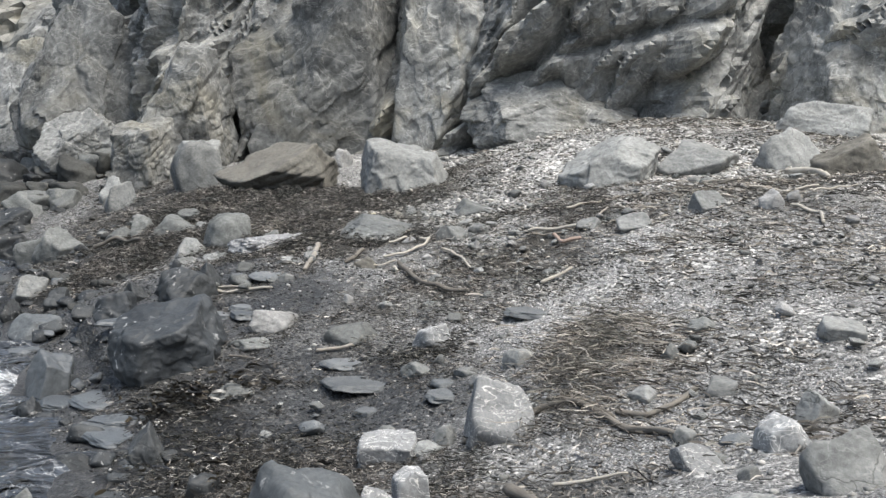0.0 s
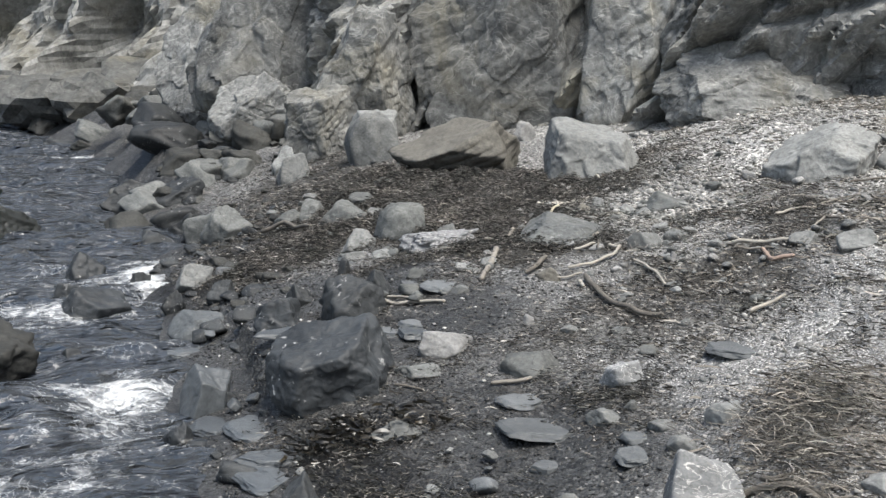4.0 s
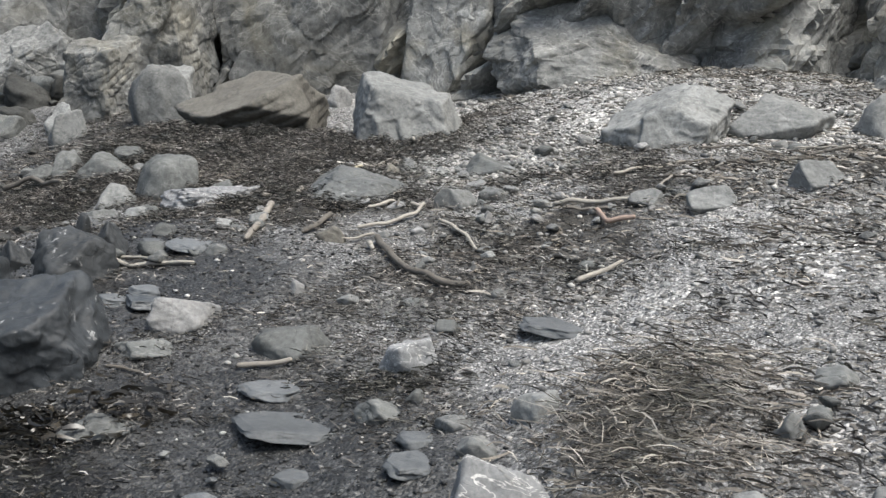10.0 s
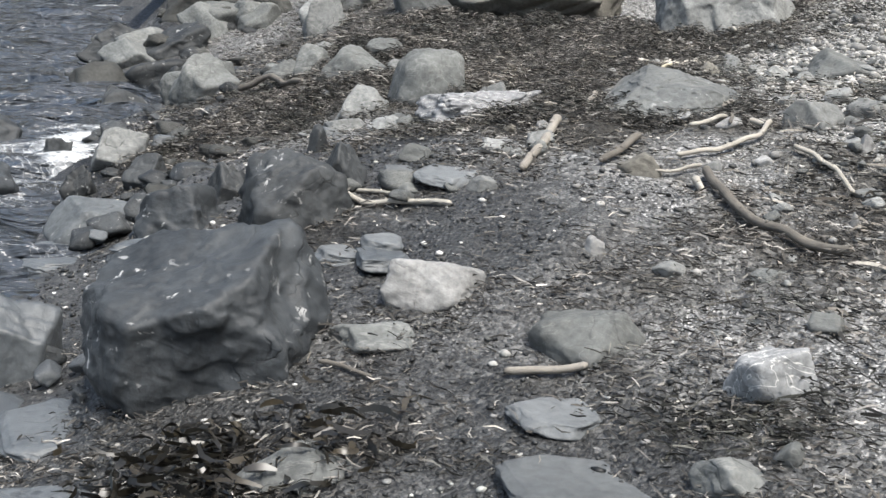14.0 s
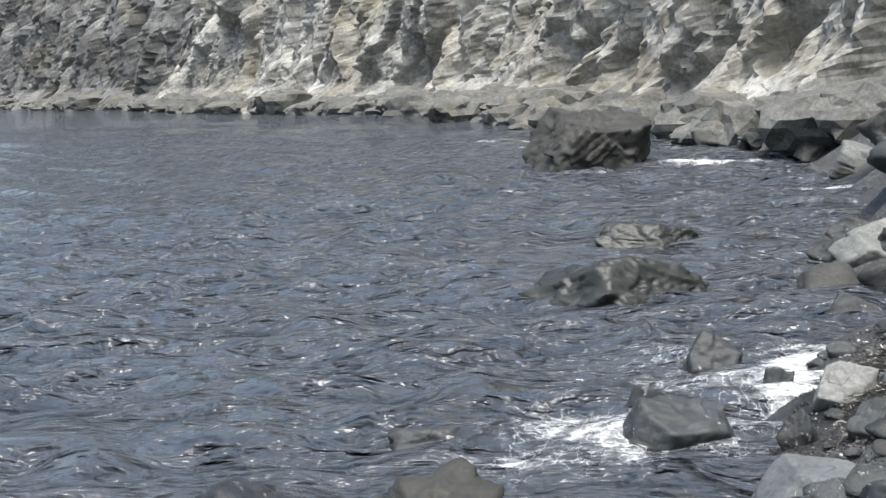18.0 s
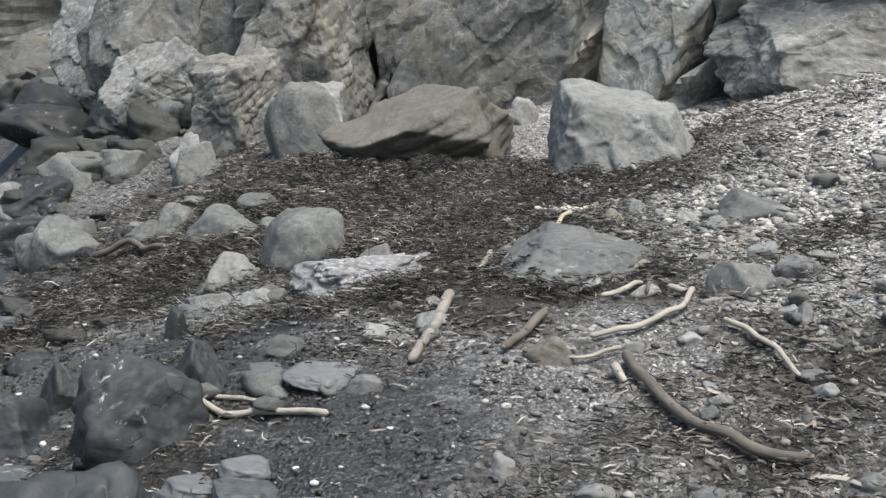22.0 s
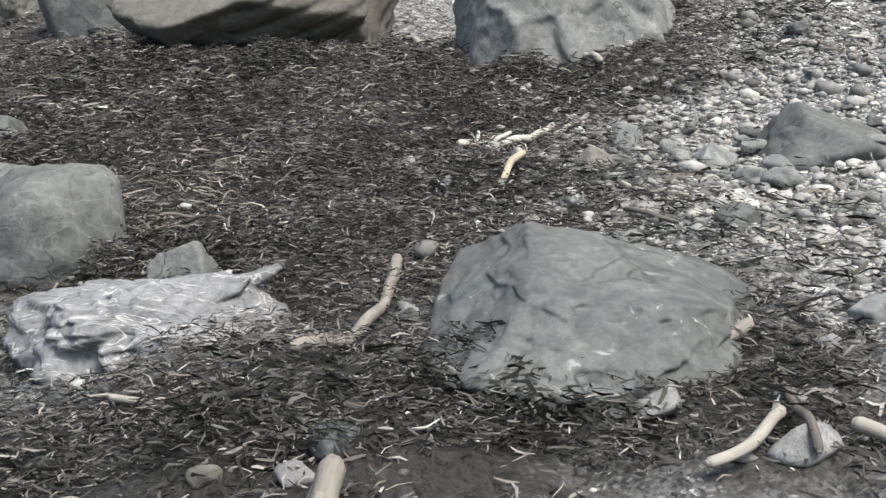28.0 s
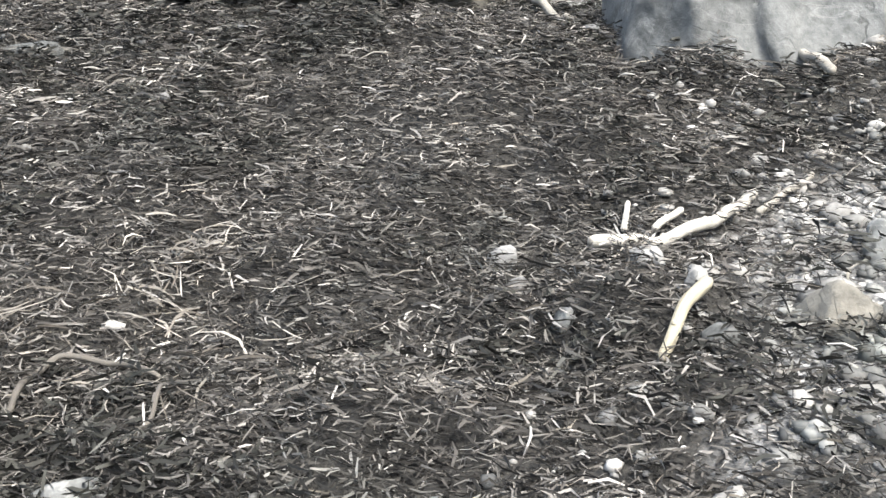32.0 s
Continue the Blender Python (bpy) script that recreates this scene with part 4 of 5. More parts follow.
stone('slate', -4.44, 10.96, 0.33, 0.43, 0.04, 36)
stone('grey', -2.72, 10.53, 0.47, 0.35, 0.06, 23)
stone('round', -5.82, 13.84, 0.65, 0.49, 0.21, 32)
stone('wet', -4.49, 12.69, 0.50, 0.37, 0.27, 29)
stone('dark', -4.55, 13.34, 0.29, 0.22, 0.22, 27)
stone('fleck', -3.72, 12.52, 0.63, 0.47, 0.36, 24)
stone('slab', -3.28, 12.11, 0.27, 0.23, 0.04, 22)
stone('slab', -3.13, 12.25, 0.22, 0.28, 0.04, 20)
stone('slab', -3.06, 12.98, 0.37, 0.41, 0.05, 18)
stone('slab', -3.35, 13.01, 0.18, 0.23, 0.03, 20)
stone('grey', -6.14, 17.35, 0.40, 0.30, 0.22, 25)
stone('dark', -10.24, 21.42, 1.38, 1.03, 0.45, 31)
stone('dark', -8.56, 19.62, 0.74, 0.56, 0.39, 30)
stone('dark', -9.14, 19.06, 0.63, 0.48, 0.25, 32)
stone('grey', -1.21, 10.60, 0.26, 0.20, 0.10, 5)
stone('grey', -1.04, 10.70, 0.10, 0.07, 0.07, 3)
stone('pale', -0.77, 10.36, 0.22, 0.17, 0.06, -1)
stone('slab', -0.95, 10.25, 0.22, 0.21, 0.04, 2)
stone('pale', -0.75, 12.20, 0.14, 0.10, 0.05, -1)
stone('pale', -6.55, 15.30, 0.43, 0.32, 0.26, 34)
stone('dark', -6.52, 14.69, 0.28, 0.21, 0.24, 36)
stone('dark', -5.95, 14.70, 0.34, 0.26, 0.25, 33)
stone('slate', -5.78, 13.38, 0.62, 0.60, 0.06, 38)
stone('slate', -4.18, 12.21, 0.77, 0.31, 0.07, 32)
stone('slate', -3.31, 12.06, 0.26, 0.15, 0.04, 24)
stone('grey', -7.22, 17.84, 0.67, 0.50, 0.39, 30)
stone('wedge', -9.50, 21.15, 0.85, 0.64, 0.36, 31)
stone('dark', -8.68, 18.62, 0.81, 0.61, 0.38, 34)
stone('pale', -7.60, 21.48, 0.53, 0.40, 0.45, 24)
stone('dark', -6.95, 13.95, 0.46, 0.35, 0.22, 42)
stone('islet', -11.26, 17.92, 2.15, 1.45, 0.50, 44)
stone('islet', -13.30, 20.90, 1.45, 0.95, 0.36, 42)
stone('isletB', -22.13, 28.87, 2.88, 2.16, 1.40, 44)
stone('wet', -8.45, 16.18, 0.57, 0.43, 0.34, 40)
stone('wet', -7.35, 14.40, 0.85, 0.60, 0.33, 42)
stone('wet', -7.85, 14.75, 0.45, 0.40, 0.26, 42)
stone('wet', -8.64, 13.29, 0.68, 0.51, 0.14, 52)
stone('isletB', -7.11, 11.98, 0.89, 0.67, 0.40, 53)
stone('wet', -6.62, 12.62, 0.19, 0.14, 0.13, 46)
stone('wet', -9.59, 16.52, 0.45, 0.34, 0.20, 43)
stone('tanA', -4.56, 19.87, 1.93, 1.45, 0.83, 16)
stone('block', -6.51, 22.21, 0.87, 0.65, 0.68, 20)
stone('white', -4.12, 23.05, 0.37, 0.28, 0.30, 11)
stone('blockC', -2.49, 19.11, 1.30, 0.98, 0.71, 7)
stone('grey', -5.76, 17.14, 0.34, 0.25, 0.26, 26)
stone('grey', -5.20, 16.67, 0.62, 0.47, 0.25, 24)
stone('grey', -5.21, 17.44, 0.34, 0.25, 0.13, 23)
stone('pale', -4.66, 15.64, 0.39, 0.29, 0.23, 24)
stone('pale', -4.18, 14.97, 0.27, 0.20, 0.08, 23)
stone('pale', -4.55, 15.10, 0.33, 0.25, 0.10, 25)
stone('pale', -1.29, 14.13, 0.34, 0.25, 0.15, 1)
stone('pale', -1.01, 14.35, 0.24, 0.18, 0.09, -2)
stone('pale', -1.19, 14.72, 0.18, 0.13, 0.09, 0)
stone('pale', -2.94, 13.42, 0.18, 0.14, 0.07, 17)
stone('pale', -2.72, 13.58, 0.17, 0.13, 0.09, 15)
stone('tan', -2.09, 13.23, 0.24, 0.18, 0.10, 9)
stone('pale', -0.92, 13.21, 0.18, 0.13, 0.04, -3)
stone('dark', -3.67, 12.95, 0.28, 0.21, 0.27, 26)
stone('slate', -3.06, 12.10, 0.27, 0.35, 0.04, 24)
stone('grey', -3.23, 12.82, 0.14, 0.11, 0.05, 22)
stone('dark', -4.39, 14.24, 0.14, 0.11, 0.18, 26)
stone('bg', -2.20, 14.74, 0.88, 0.90, 0.20, 5)
stone('pale', -3.61, 15.63, 0.28, 0.21, 0.20, 18)
stone('ribbed', -4.29, 16.04, 0.57, 0.46, 0.36, 21)
stone('wslab', -3.58, 15.15, 0.92, 0.66, 0.20, 14)
stone('grey', -1.29, 17.04, 0.67, 0.50, 0.19, -9)
stone('pale', -2.12, 17.11, 0.15, 0.11, 0.12, -1)
stone('tan', -2.26, 16.75, 0.19, 0.14, 0.12, 1)
stone('slab', -2.75, 14.07, 0.13, 0.16, 0.03, 12)
stone('tan', -3.03, 13.99, 0.08, 0.06, 0.04, 18)
stone('white', -2.80, 13.92, 0.10, 0.07, 0.04, 13)
stone('grey', -1.75, 15.73, 0.17, 0.13, 0.07, -6)
stone('pale', -2.06, 16.03, 0.12, 0.09, 0.05, -2)
stone('pebble', -3.09, 17.12, 0.08, 0.06, 0.07, 9)
stone('pebble', -1.63, 14.54, 0.06, 0.05, 0.04, -10)
stone('pale', -2.14, 14.25, 0.05, 0.04, 0.03, -1)
stone('pale', -1.50, 14.73, 0.12, 0.09, 0.07, -12)
stone('pale', -1.75, 14.27, 0.08, 0.06, 0.02, -9)
stone('blockD', 0.46, 18.04, 1.35, 1.02, 0.61, -2)
stone('paleflat', 1.66, 18.19, 1.06, 0.80, 0.39, -7)
stone('pale', 2.85, 18.11, 0.93, 0.70, 0.55, -9)
stone('tan', 3.50, 17.31, 0.96, 0.72, 0.51, -11)
stone('pale', 3.73, 20.81, 1.47, 1.10, 0.48, -10)
stone('vein', 1.31, 7.71, 0.34, 0.26, 0.20, -10)
stone('pale', 1.52, 6.84, 0.52, 0.39, 0.33, -13)
stone('pale', 1.58, 8.21, 0.27, 0.21, 0.18, -11)
stone('vein', 0.82, 7.65, 0.34, 0.25, 0.14, -6)
stone('pale', 1.07, 8.85, 0.21, 0.16, 0.10, -7)
stone('pale', 1.98, 9.59, 0.34, 0.25, 0.14, -12)
stone('pale', 0.78, 8.19, 0.15, 0.11, 0.09, -5)
stone('pale', 1.06, 7.24, 0.13, 0.10, 0.08, -8)
stone('grey', 0.92, 9.77, 0.13, 0.10, 0.06, -5)
stone('pale', 0.62, 13.27, 0.37, 0.28, 0.17, -3)
stone('pale', 0.93, 6.22, 0.41, 0.32, 0.20, -9)
stone('pale', 0.78, 5.60, 0.63, 0.50, 0.32, -10)
stone('slab', -0.31, 11.56, 0.50, 0.40, 0.10, 0)
stone('grey', 1.03, 10.09, 0.21, 0.17, 0.10, -9)
stone('pale', -6.25, 21.35, 0.89, 0.72, 0.80, 18)
stone('pale', 0.18, 13.64, 0.27, 0.21, 0.11, -2)
stone('pale', 1.36, 13.52, 0.40, 0.32, 0.18, -8)
stone('white', 1.96, 13.23, 0.28, 0.22, 0.18, -12)
stone('grey', -8.04, 19.17, 0.81, 0.65, 0.43, 30)
stone('pale', -7.94, 22.03, 0.50, 0.40, 0.41, 25)
stone('grey', -8.97, 22.25, 0.62, 0.49, 0.24, 28)
stone('wet', -8.17, 11.39, 0.78, 0.62, 0.30, 60)
stone('dark', -6.29, 13.30, 0.37, 0.30, 0.21, 41)
stone('dark', -7.47, 15.78, 0.25, 0.20, 0.21, 37)
stone('grey', -3.35, 13.28, 0.21, 0.17, 0.08, 23)
stone('pebble', -3.01, 16.96, 0.07, 0.05, 0.05, 9)
stone('pale', -2.50, 16.60, 0.09, 0.07, 0.05, 0)
stone('pale', -2.12, 15.52, 0.09, 0.07, 0.03, -9)
stone('pale', -3.69, 15.93, 0.18, 0.10, 0.05, 30)
stone('white', -2.58, 16.78, 0.04, 0.03, 0.05, 1)
stone('pale', -2.76, 15.12, 0.08, 0.06, 0.05, 9)
stone('white', -0.97, 12.73, 0.05, 0.04, 0.08, -3)
stone('white', 2.21, 13.51, 0.16, 0.13, 0.13, -13)
stone('pebble', -2.08, 12.23, 0.09, 0.08, 0.07, 11)
stone('pale', -1.08, 14.15, 0.11, 0.09, 0.05, -9)
stone('white', -0.99, 13.64, 0.08, 0.07, 0.09, -11)
stone('pale', -1.05, 13.78, 0.12, 0.10, 0.05, -10)
stone('white', -1.48, 13.50, 0.10, 0.08, 0.04, -5)
stone('pale', -1.73, 13.39, 0.09, 0.07, 0.04, -1)
stone('pale', -2.83, 12.84, 0.16, 0.09, 0.07, 18)
stone('pale', -1.38, 13.05, 0.09, 0.07, 0.04, -7)
stone('pale', -1.65, 13.71, 0.12, 0.09, 0.03, -2)
stone('grey', -2.70, 13.43, 0.11, 0.08, 0.08, 13)
stone('pale', 0.55, 8.98, 0.20, 0.16, 0.09, -6)
stone('pale', 0.76, 9.59, 0.15, 0.12, 0.12, -7)
stone('white', 0.52, 6.97, 0.22, 0.18, 0.05, -7)
stone('pale', -1.76, 16.88, 0.18, 0.14, 0.09, -5)
stone('grey', -1.59, 16.70, 0.21, 0.17, 0.05, -7)
stone('pebble', -2.70, 16.88, 0.09, 0.07, 0.03, 4)
stone('pale', -2.86, 16.75, 0.06, 0.05, 0.05, 7)
stone('pale', -1.71, 12.09, 0.14, 0.11, 0.05, 8)
stone('grey', -1.00, 11.67, 0.15, 0.12, 0.07, 1)


def plain_kinds(kinds, n, seed0, detail):
    """Shared meshes for the many smaller stones, one unit wide."""
    out = []
    for k in range(n):
        kind = kinds[k % len(kinds)]
        p, faces = stone_points(detail, 900 + seed0 + k, *SHAPE.get(kind, (8, 0.07, 0.09)), (), 0.012)
        out.append((kind, mesh_from("stone", p * np.array([1, 0.8, 0.5]) + np.array([0, 0, 0.1]), faces, ROCK[MATOF.get(kind, kind)])))
    return out


def strew(kinds, n, seed, spots, lo, hi, name, label, group, meshes=10, detail=3):
    """Stones strewn round spots of the plan: x, y, radius in x, radius in y."""
    rng = np.random.RandomState(seed)
    bank = plain_kinds(kinds, meshes, seed * 31, detail)
    for k in range(n):
        sx, sy, rx, ry = spots[k % len(spots)]
        x, y = sx + rng.normal() * rx * 0.5, sy + rng.normal() * ry * 0.5
        size = lo * (hi / lo) ** (rng.uniform() ** 1.7)
        kind, me = bank[rng.randint(len(bank))]
        ob = tagged(new(name, me), label, "rock", group)
        z = max(float(ground_at(x, y)[0]), -0.1)
        ob.matrix_world = pose(x, y, z, rng.uniform(-20, 20), rng.uniform(-20, 20), rng.uniform(0, 360)) @ Matrix.Diagonal((size, size, size, 1))


strew(["dark", "wet", "slate", "dark"], 90, 3, [(-7.6, 21.5, 1.2, 1.6), (-4.3, 11.8, 0.8, 1.2), (-5.2, 13.3, 0.8, 0.9), (-6.6, 15.0, 0.8, 0.9), (-7.8, 17.3, 0.8, 1.3), (-3.0, 8.4, 0.6, 1.2), (-2.9, 7.4, 0.5, 0.8), (-3.3, 9.2, 0.4, 0.6), (-3.9, 10.3, 0.5, 0.8), (-8.6, 19.4, 0.8, 1.6)], 0.10, 0.42, "stone", "dark damp stone at the edge of the sea", "stones at the waterline")
strew(["grey", "pale", "grey", "slab"], 90, 4, [(-5.2, 16.6, 0.9, 0.8), (-4.4, 15.3, 0.9, 0.6), (-6.6, 18.6, 1.0, 1.4), (-3.2, 13.0, 1.0, 0.6), (-2.3, 9.9, 1.4, 1.0), (0.8, 7.6, 0.9, 1.0), (1.6, 16.5, 2.0, 1.2), (-1.2, 17.3, 1.0, 0.8)], 0.07, 0.26, "stone", "grey angular stone half buried in shingle", "small beach stones")
strew(["pale", "white", "pale", "grey"], 60, 5, [(-1.2, 17.2, 1.2, 1.0), (0.4, 18.6, 2.0, 1.0), (-1.6, 16.2, 0.7, 0.7), (-0.8, 13.4, 1.0, 0.8), (0.6, 6.9, 0.7, 0.5)], 0.05, 0.17, "cobble", "pale rounded stone on the shingle", "pale small stones")
strew(["shore", "grey", "dark", "shore"], 230, 6, [(-9.0, 24.2, 1.0, 1.2), (-10.6, 26.0, 1.6, 1.8), (-12.6, 28.6, 1.8, 1.8), (-14.8, 30.6, 2.2, 1.6), (-17.5, 32.8, 2.4, 1.4), (-21, 35, 3.0, 1.5), (-9.6, 21.6, 0.9, 1.4)], 0.25, 1.6, "boulder", "dark jumbled boulder at the foot of the cliff", "boulders under the cliff", 14, 4)
def far_boulders():
    """The far shore's boulders, too many and too far off to pick apart."""
    rng = np.random.RandomState(77)
    spots = [(-26, 38.4, 3.5, 1.4), (-33, 41, 4, 1.5), (-41, 44, 5, 1.6), (-50, 45, 5, 1.6), (-60, 47, 6, 1.6), (-74, 48, 8, 1.6), (-92, 49.4, 9, 1.6), (-112, 51, 10, 1.6), (-66, 46.6, 6, 1.4), (-22, 36, 2.5, 1.4), (-17.5, 33, 2.2, 1.2), (-30, 39, 4, 1.2), (-37, 42, 4, 1.4)]
    shapes = [stone_points(3, 5000 + k, 6, 0.05, 0.12, (), 0.02) for k in range(40)]
    vs, fs, n = [], [], 0
    for k in range(820):
        sx, sy, rx, ry = spots[k % len(spots)]
        p, f = shapes[k % 40]
        size, a = 0.5 * 6.5 ** (rng.uniform() ** 1.5), rng.uniform(0, 6.3)
        p = p * size * np.array([1.2, 0.85, 0.6])
        x, y = sx + rng.normal() * rx * 0.6, sy + rng.normal() * ry * 0.5
        vs.append(np.stack([p[:, 0] * math.cos(a) - p[:, 1] * math.sin(a) + x, p[:, 0] * math.sin(a) + p[:, 1] * math.cos(a) + y, p[:, 2] + 0.1 * size + max(0.0, float(ground_at(x, y)[0]))], -1))
        fs.append(f + n)
        n += len(p)
    me = mesh_from("far_boulders", np.concatenate(vs), np.concatenate(fs), ROCK["belt"], smooth=False)
    tagged(new("far_boulders", me), "dark weedy boulders heaped along the far shore", "rocks", kind="stuff")


far_boulders()
strew(["dark", "shore", "wet", "shore"], 130, 17, [(-8.6, 19.6, 0.8, 1.2), (-7.5, 19.5, 0.9, 1.2), (-8.4, 21.8, 1.0, 1.2), (-7.0, 17.4, 0.7, 1.0), (-6.2, 15.6, 0.6, 0.7), (-5.6, 14.4, 0.5, 0.6)], 0.08, 0.3, "rubble_stone", "small dark rubble stone above the waterline", "rubble above the waterline", 10, 3)

# ---- driftwood ----
WLABEL = {"pale": "bleached grey driftwood stick lying on the beach", "tan": "peeled tan piece of driftwood with broken ends", "bark": "brown bark-covered driftwood branch half buried in shingle",
          "white": "cream bleached driftwood stick on dark wrack", "yellow": "yellowish broken piece of wood in seaweed", "vine": "thin curved brown stem lying in dead seaweed", "red": "thin reddish stick on shingle"}


def driftwood(kind, r, *pts):
    count[0] += 1
    rng = np.random.RandomState(count[0] + 400)
    pts = np.array(pts, float)
    seg = np.concatenate([[0], np.cumsum(np.linalg.norm(np.diff(pts, axis=0), axis=1))])
    r = 0.84 * r
    n = max(8, int(seg[-1] / max(r, 0.012) * 1.5))
    s = np.linspace(0, seg[-1], n)
    xy = np.stack([np.interp(s, seg, pts[:, k]) for k in (0, 1)], -1)
    for _ in range(max(1, n // 8)):
        xy[1:-1] = (xy[:-2] + 2 * xy[1:-1] + xy[2:]) / 4
    q = np.stack([s * 3, 0 * s + count[0], 0 * s], -1)
    xy += r * 0.35 * np.stack([fbm(q, 3, 3), fbm(q, 9, 3)], -1)
    z = surface(xy[:, 0], xy[:, 1])
    for _ in range(6):
        z[1:-1] = (z[:-2] + 2 * z[1:-1] + z[2:]) / 4
    z = z + r * 0.75 + 0.006 + 0.06 * wrack_at(xy[:, 0], xy[:, 1])
    c = np.concatenate([xy, z[:, None]], 1)
    t = np.gradient(c, axis=0)
    t /= np.linalg.norm(t, axis=1)[:, None]
    side = np.cross(t, (0, 0, 1.0))
    side /= np.linalg.norm(side, axis=1)[:, None]
    up = np.cross(side, t)
    m = 10
    ang = np.linspace(0, 2 * np.pi, m, endpoint=False)
    taper = 1.0 - rng.uniform(0.0, 0.35) * s / seg[-1]
    rad = r * taper[:, None] * (1 + 0.13 * fbm(np.stack([(s * 5)[:, None] + 0 * ang, np.cos(ang)[None] + 0 * s[:, None], np.sin(ang)[None] + 0 * s[:, None]], -1).reshape(-1, 3), count[0], 3).reshape(n, m))
    rad[0] *= 0.75
    rad[-1] *= 0.6
    v = c[:, None] + rad[..., None] * (np.cos(ang)[None, :, None] * side[:, None] + np.sin(ang)[None, :, None] * up[:, None])
    v = np.concatenate([v.reshape(-1, 3), [c[0], c[-1]]])
    i, j = np.meshgrid(np.arange(n - 1), np.arange(m), indexing="ij")
    a, b = i * m + j, i * m + (j + 1) % m
    tri = np.concatenate([np.stack([a, a + m, b + m], -1).reshape(-1, 3), np.stack([a, b + m, b], -1).reshape(-1, 3),
                          np.stack([np.full(m, n * m), np.arange(m), (np.arange(m) + 1) % m], -1),
                          np.stack([np.full(m, n * m + 1), (n - 1) * m + (np.arange(m) + 1) % m, (n - 1) * m + np.arange(m)], -1)])
    o = c.mean(0)
    me = mesh_from("driftwood", v - o, tri, WOOD[kind])
    uv = me.uv_layers.new(name="UVMap")
    vi = np.zeros(len(me.loops), np.int32)
    me.loops.foreach_get("vertex_index", vi)
    ring = np.minimum(vi // m, n - 1)
    uv.data.foreach_set("uv", np.stack([(vi % m) / m, s[ring]], -1).astype(np.float32).ravel())
    ob = tagged(new("driftwood_branch" if seg[-1] > 0.5 else "driftwood_stick", me), WLABEL[kind], "driftwood", "driftwood")
    ob.location = o
    if r > 0.008:
        for k, at in ((0, 0), (1, n - 1)):
            p, f = stone_points(2, 7000 + count[0] * 3 + k, 10, 0.2, 0.05)
            rr = float(rad[at].mean())
            q = (p[:, 0:1] * side[at] + p[:, 2:3] * up[at]) * rr * 1.92 + p[:, 1:2] * t[at] * rr * 0.9 + c[at] - o
            end = new("broken_end", mesh_from("broken_end", q, f, WOOD["pale" if kind in ("pale", "white") else "tan"]))
            end.parent = ob
            tagged(end, "pale splintered end grain")
        for k in range(rng.randint(1, 4)):
            at = rng.randint(n // 5, n - n // 5)
            p, f = stone_points(2, 7500 + count[0] * 3 + k, 10, 0.2, 0.05)
            a = rng.uniform(0.2, 2.9)
            q = p * r * rng.uniform(0.7, 1.1) + c[at] - o + 0.85 * float(rad[at].mean()) * (math.cos(a) * side[at] + math.sin(a) * up[at])
            knot = new("knot", mesh_from("knot", q, f, WOOD[kind]))
            knot.parent = ob
    return ob


driftwood('tan', 0.036, (-2.71, 13.85), (-2.69, 13.46), (-2.70, 13.15))
driftwood('bark', 0.029, (-2.19, 13.63), (-2.24, 13.38), (-2.28, 13.17))
driftwood('pale', 0.019, (-1.64, 14.09), (-1.55, 14.05), (-1.51, 13.92), (-1.53, 13.75), (-1.65, 13.62), (-1.80, 13.48), (-1.93, 13.39))
driftwood('pale', 0.017, (-1.34, 13.56), (-1.22, 13.48), (-1.10, 13.33), (-1.00, 13.13))
driftwood('pale', 0.013, (-1.78, 13.31), (-1.90, 13.23), (-2.00, 13.18))
driftwood('bark', 0.031, (-1.74, 13.19), (-1.61, 12.92), (-1.41, 12.64), (-1.19, 12.45), (-0.96, 12.34))
driftwood('pale', 0.026, (-1.79, 13.12), (-1.71, 12.91))
driftwood('tan', 0.023, (-2.86, 15.54), (-2.84, 15.18), (-2.90, 14.78), (-2.99, 14.60))
driftwood('tan', 0.023, (-1.81, 14.64), (-1.93, 14.54), (-2.04, 14.45))
driftwood('pale', 0.016, (-1.79, 14.18), (-1.79, 14.11), (-1.86, 13.97), (-1.95, 13.91))
driftwood('bark', 0.014, (-1.77, 14.25), (-1.74, 14.08), (-1.73, 13.94))
driftwood('pale', 0.012, (-3.40, 14.40), (-3.26, 14.35), (-3.19, 14.45))
driftwood('pale', 0.014, (-4.01, 15.63), (-3.73, 15.49), (-3.43, 15.50))
driftwood('pale', 0.025, (-2.72, 19.03), (-2.52, 18.94), (-2.36, 18.66), (-2.27, 18.30))
driftwood('pale', 0.023, (-3.72, 20.10), (-3.45, 19.45), (-3.27, 19.13))
driftwood('white', 0.020, (-2.84, 16.94), (-2.74, 17.04), (-2.62, 17.19), (-2.54, 17.39), (-2.47, 17.57))
driftwood('yellow', 0.020, (-2.54, 16.74), (-2.58, 16.63), (-2.61, 16.47))
driftwood('white', 0.011, (-2.79, 17.21), (-2.80, 17.37))
driftwood('white', 0.012, (-2.71, 17.20), (-2.65, 17.34))
driftwood('pale', 0.009, (-3.36, 16.29), (-3.24, 16.29))
driftwood('vine', 0.009, (-3.92, 16.09), (-3.98, 16.24), (-3.95, 16.35), (-3.83, 16.38), (-3.69, 16.33))
driftwood('vine', 0.007, (-3.62, 16.02), (-3.62, 16.14), (-3.65, 16.25))
driftwood('pale', 0.013, (-2.45, 17.44), (-2.39, 17.57), (-2.31, 17.70))
driftwood('pale', 0.012, (-2.14, 16.39), (-2.07, 16.30), (-1.89, 16.21))
driftwood('bark', 0.012, (-2.13, 15.89), (-2.05, 15.81), (-1.95, 15.72))
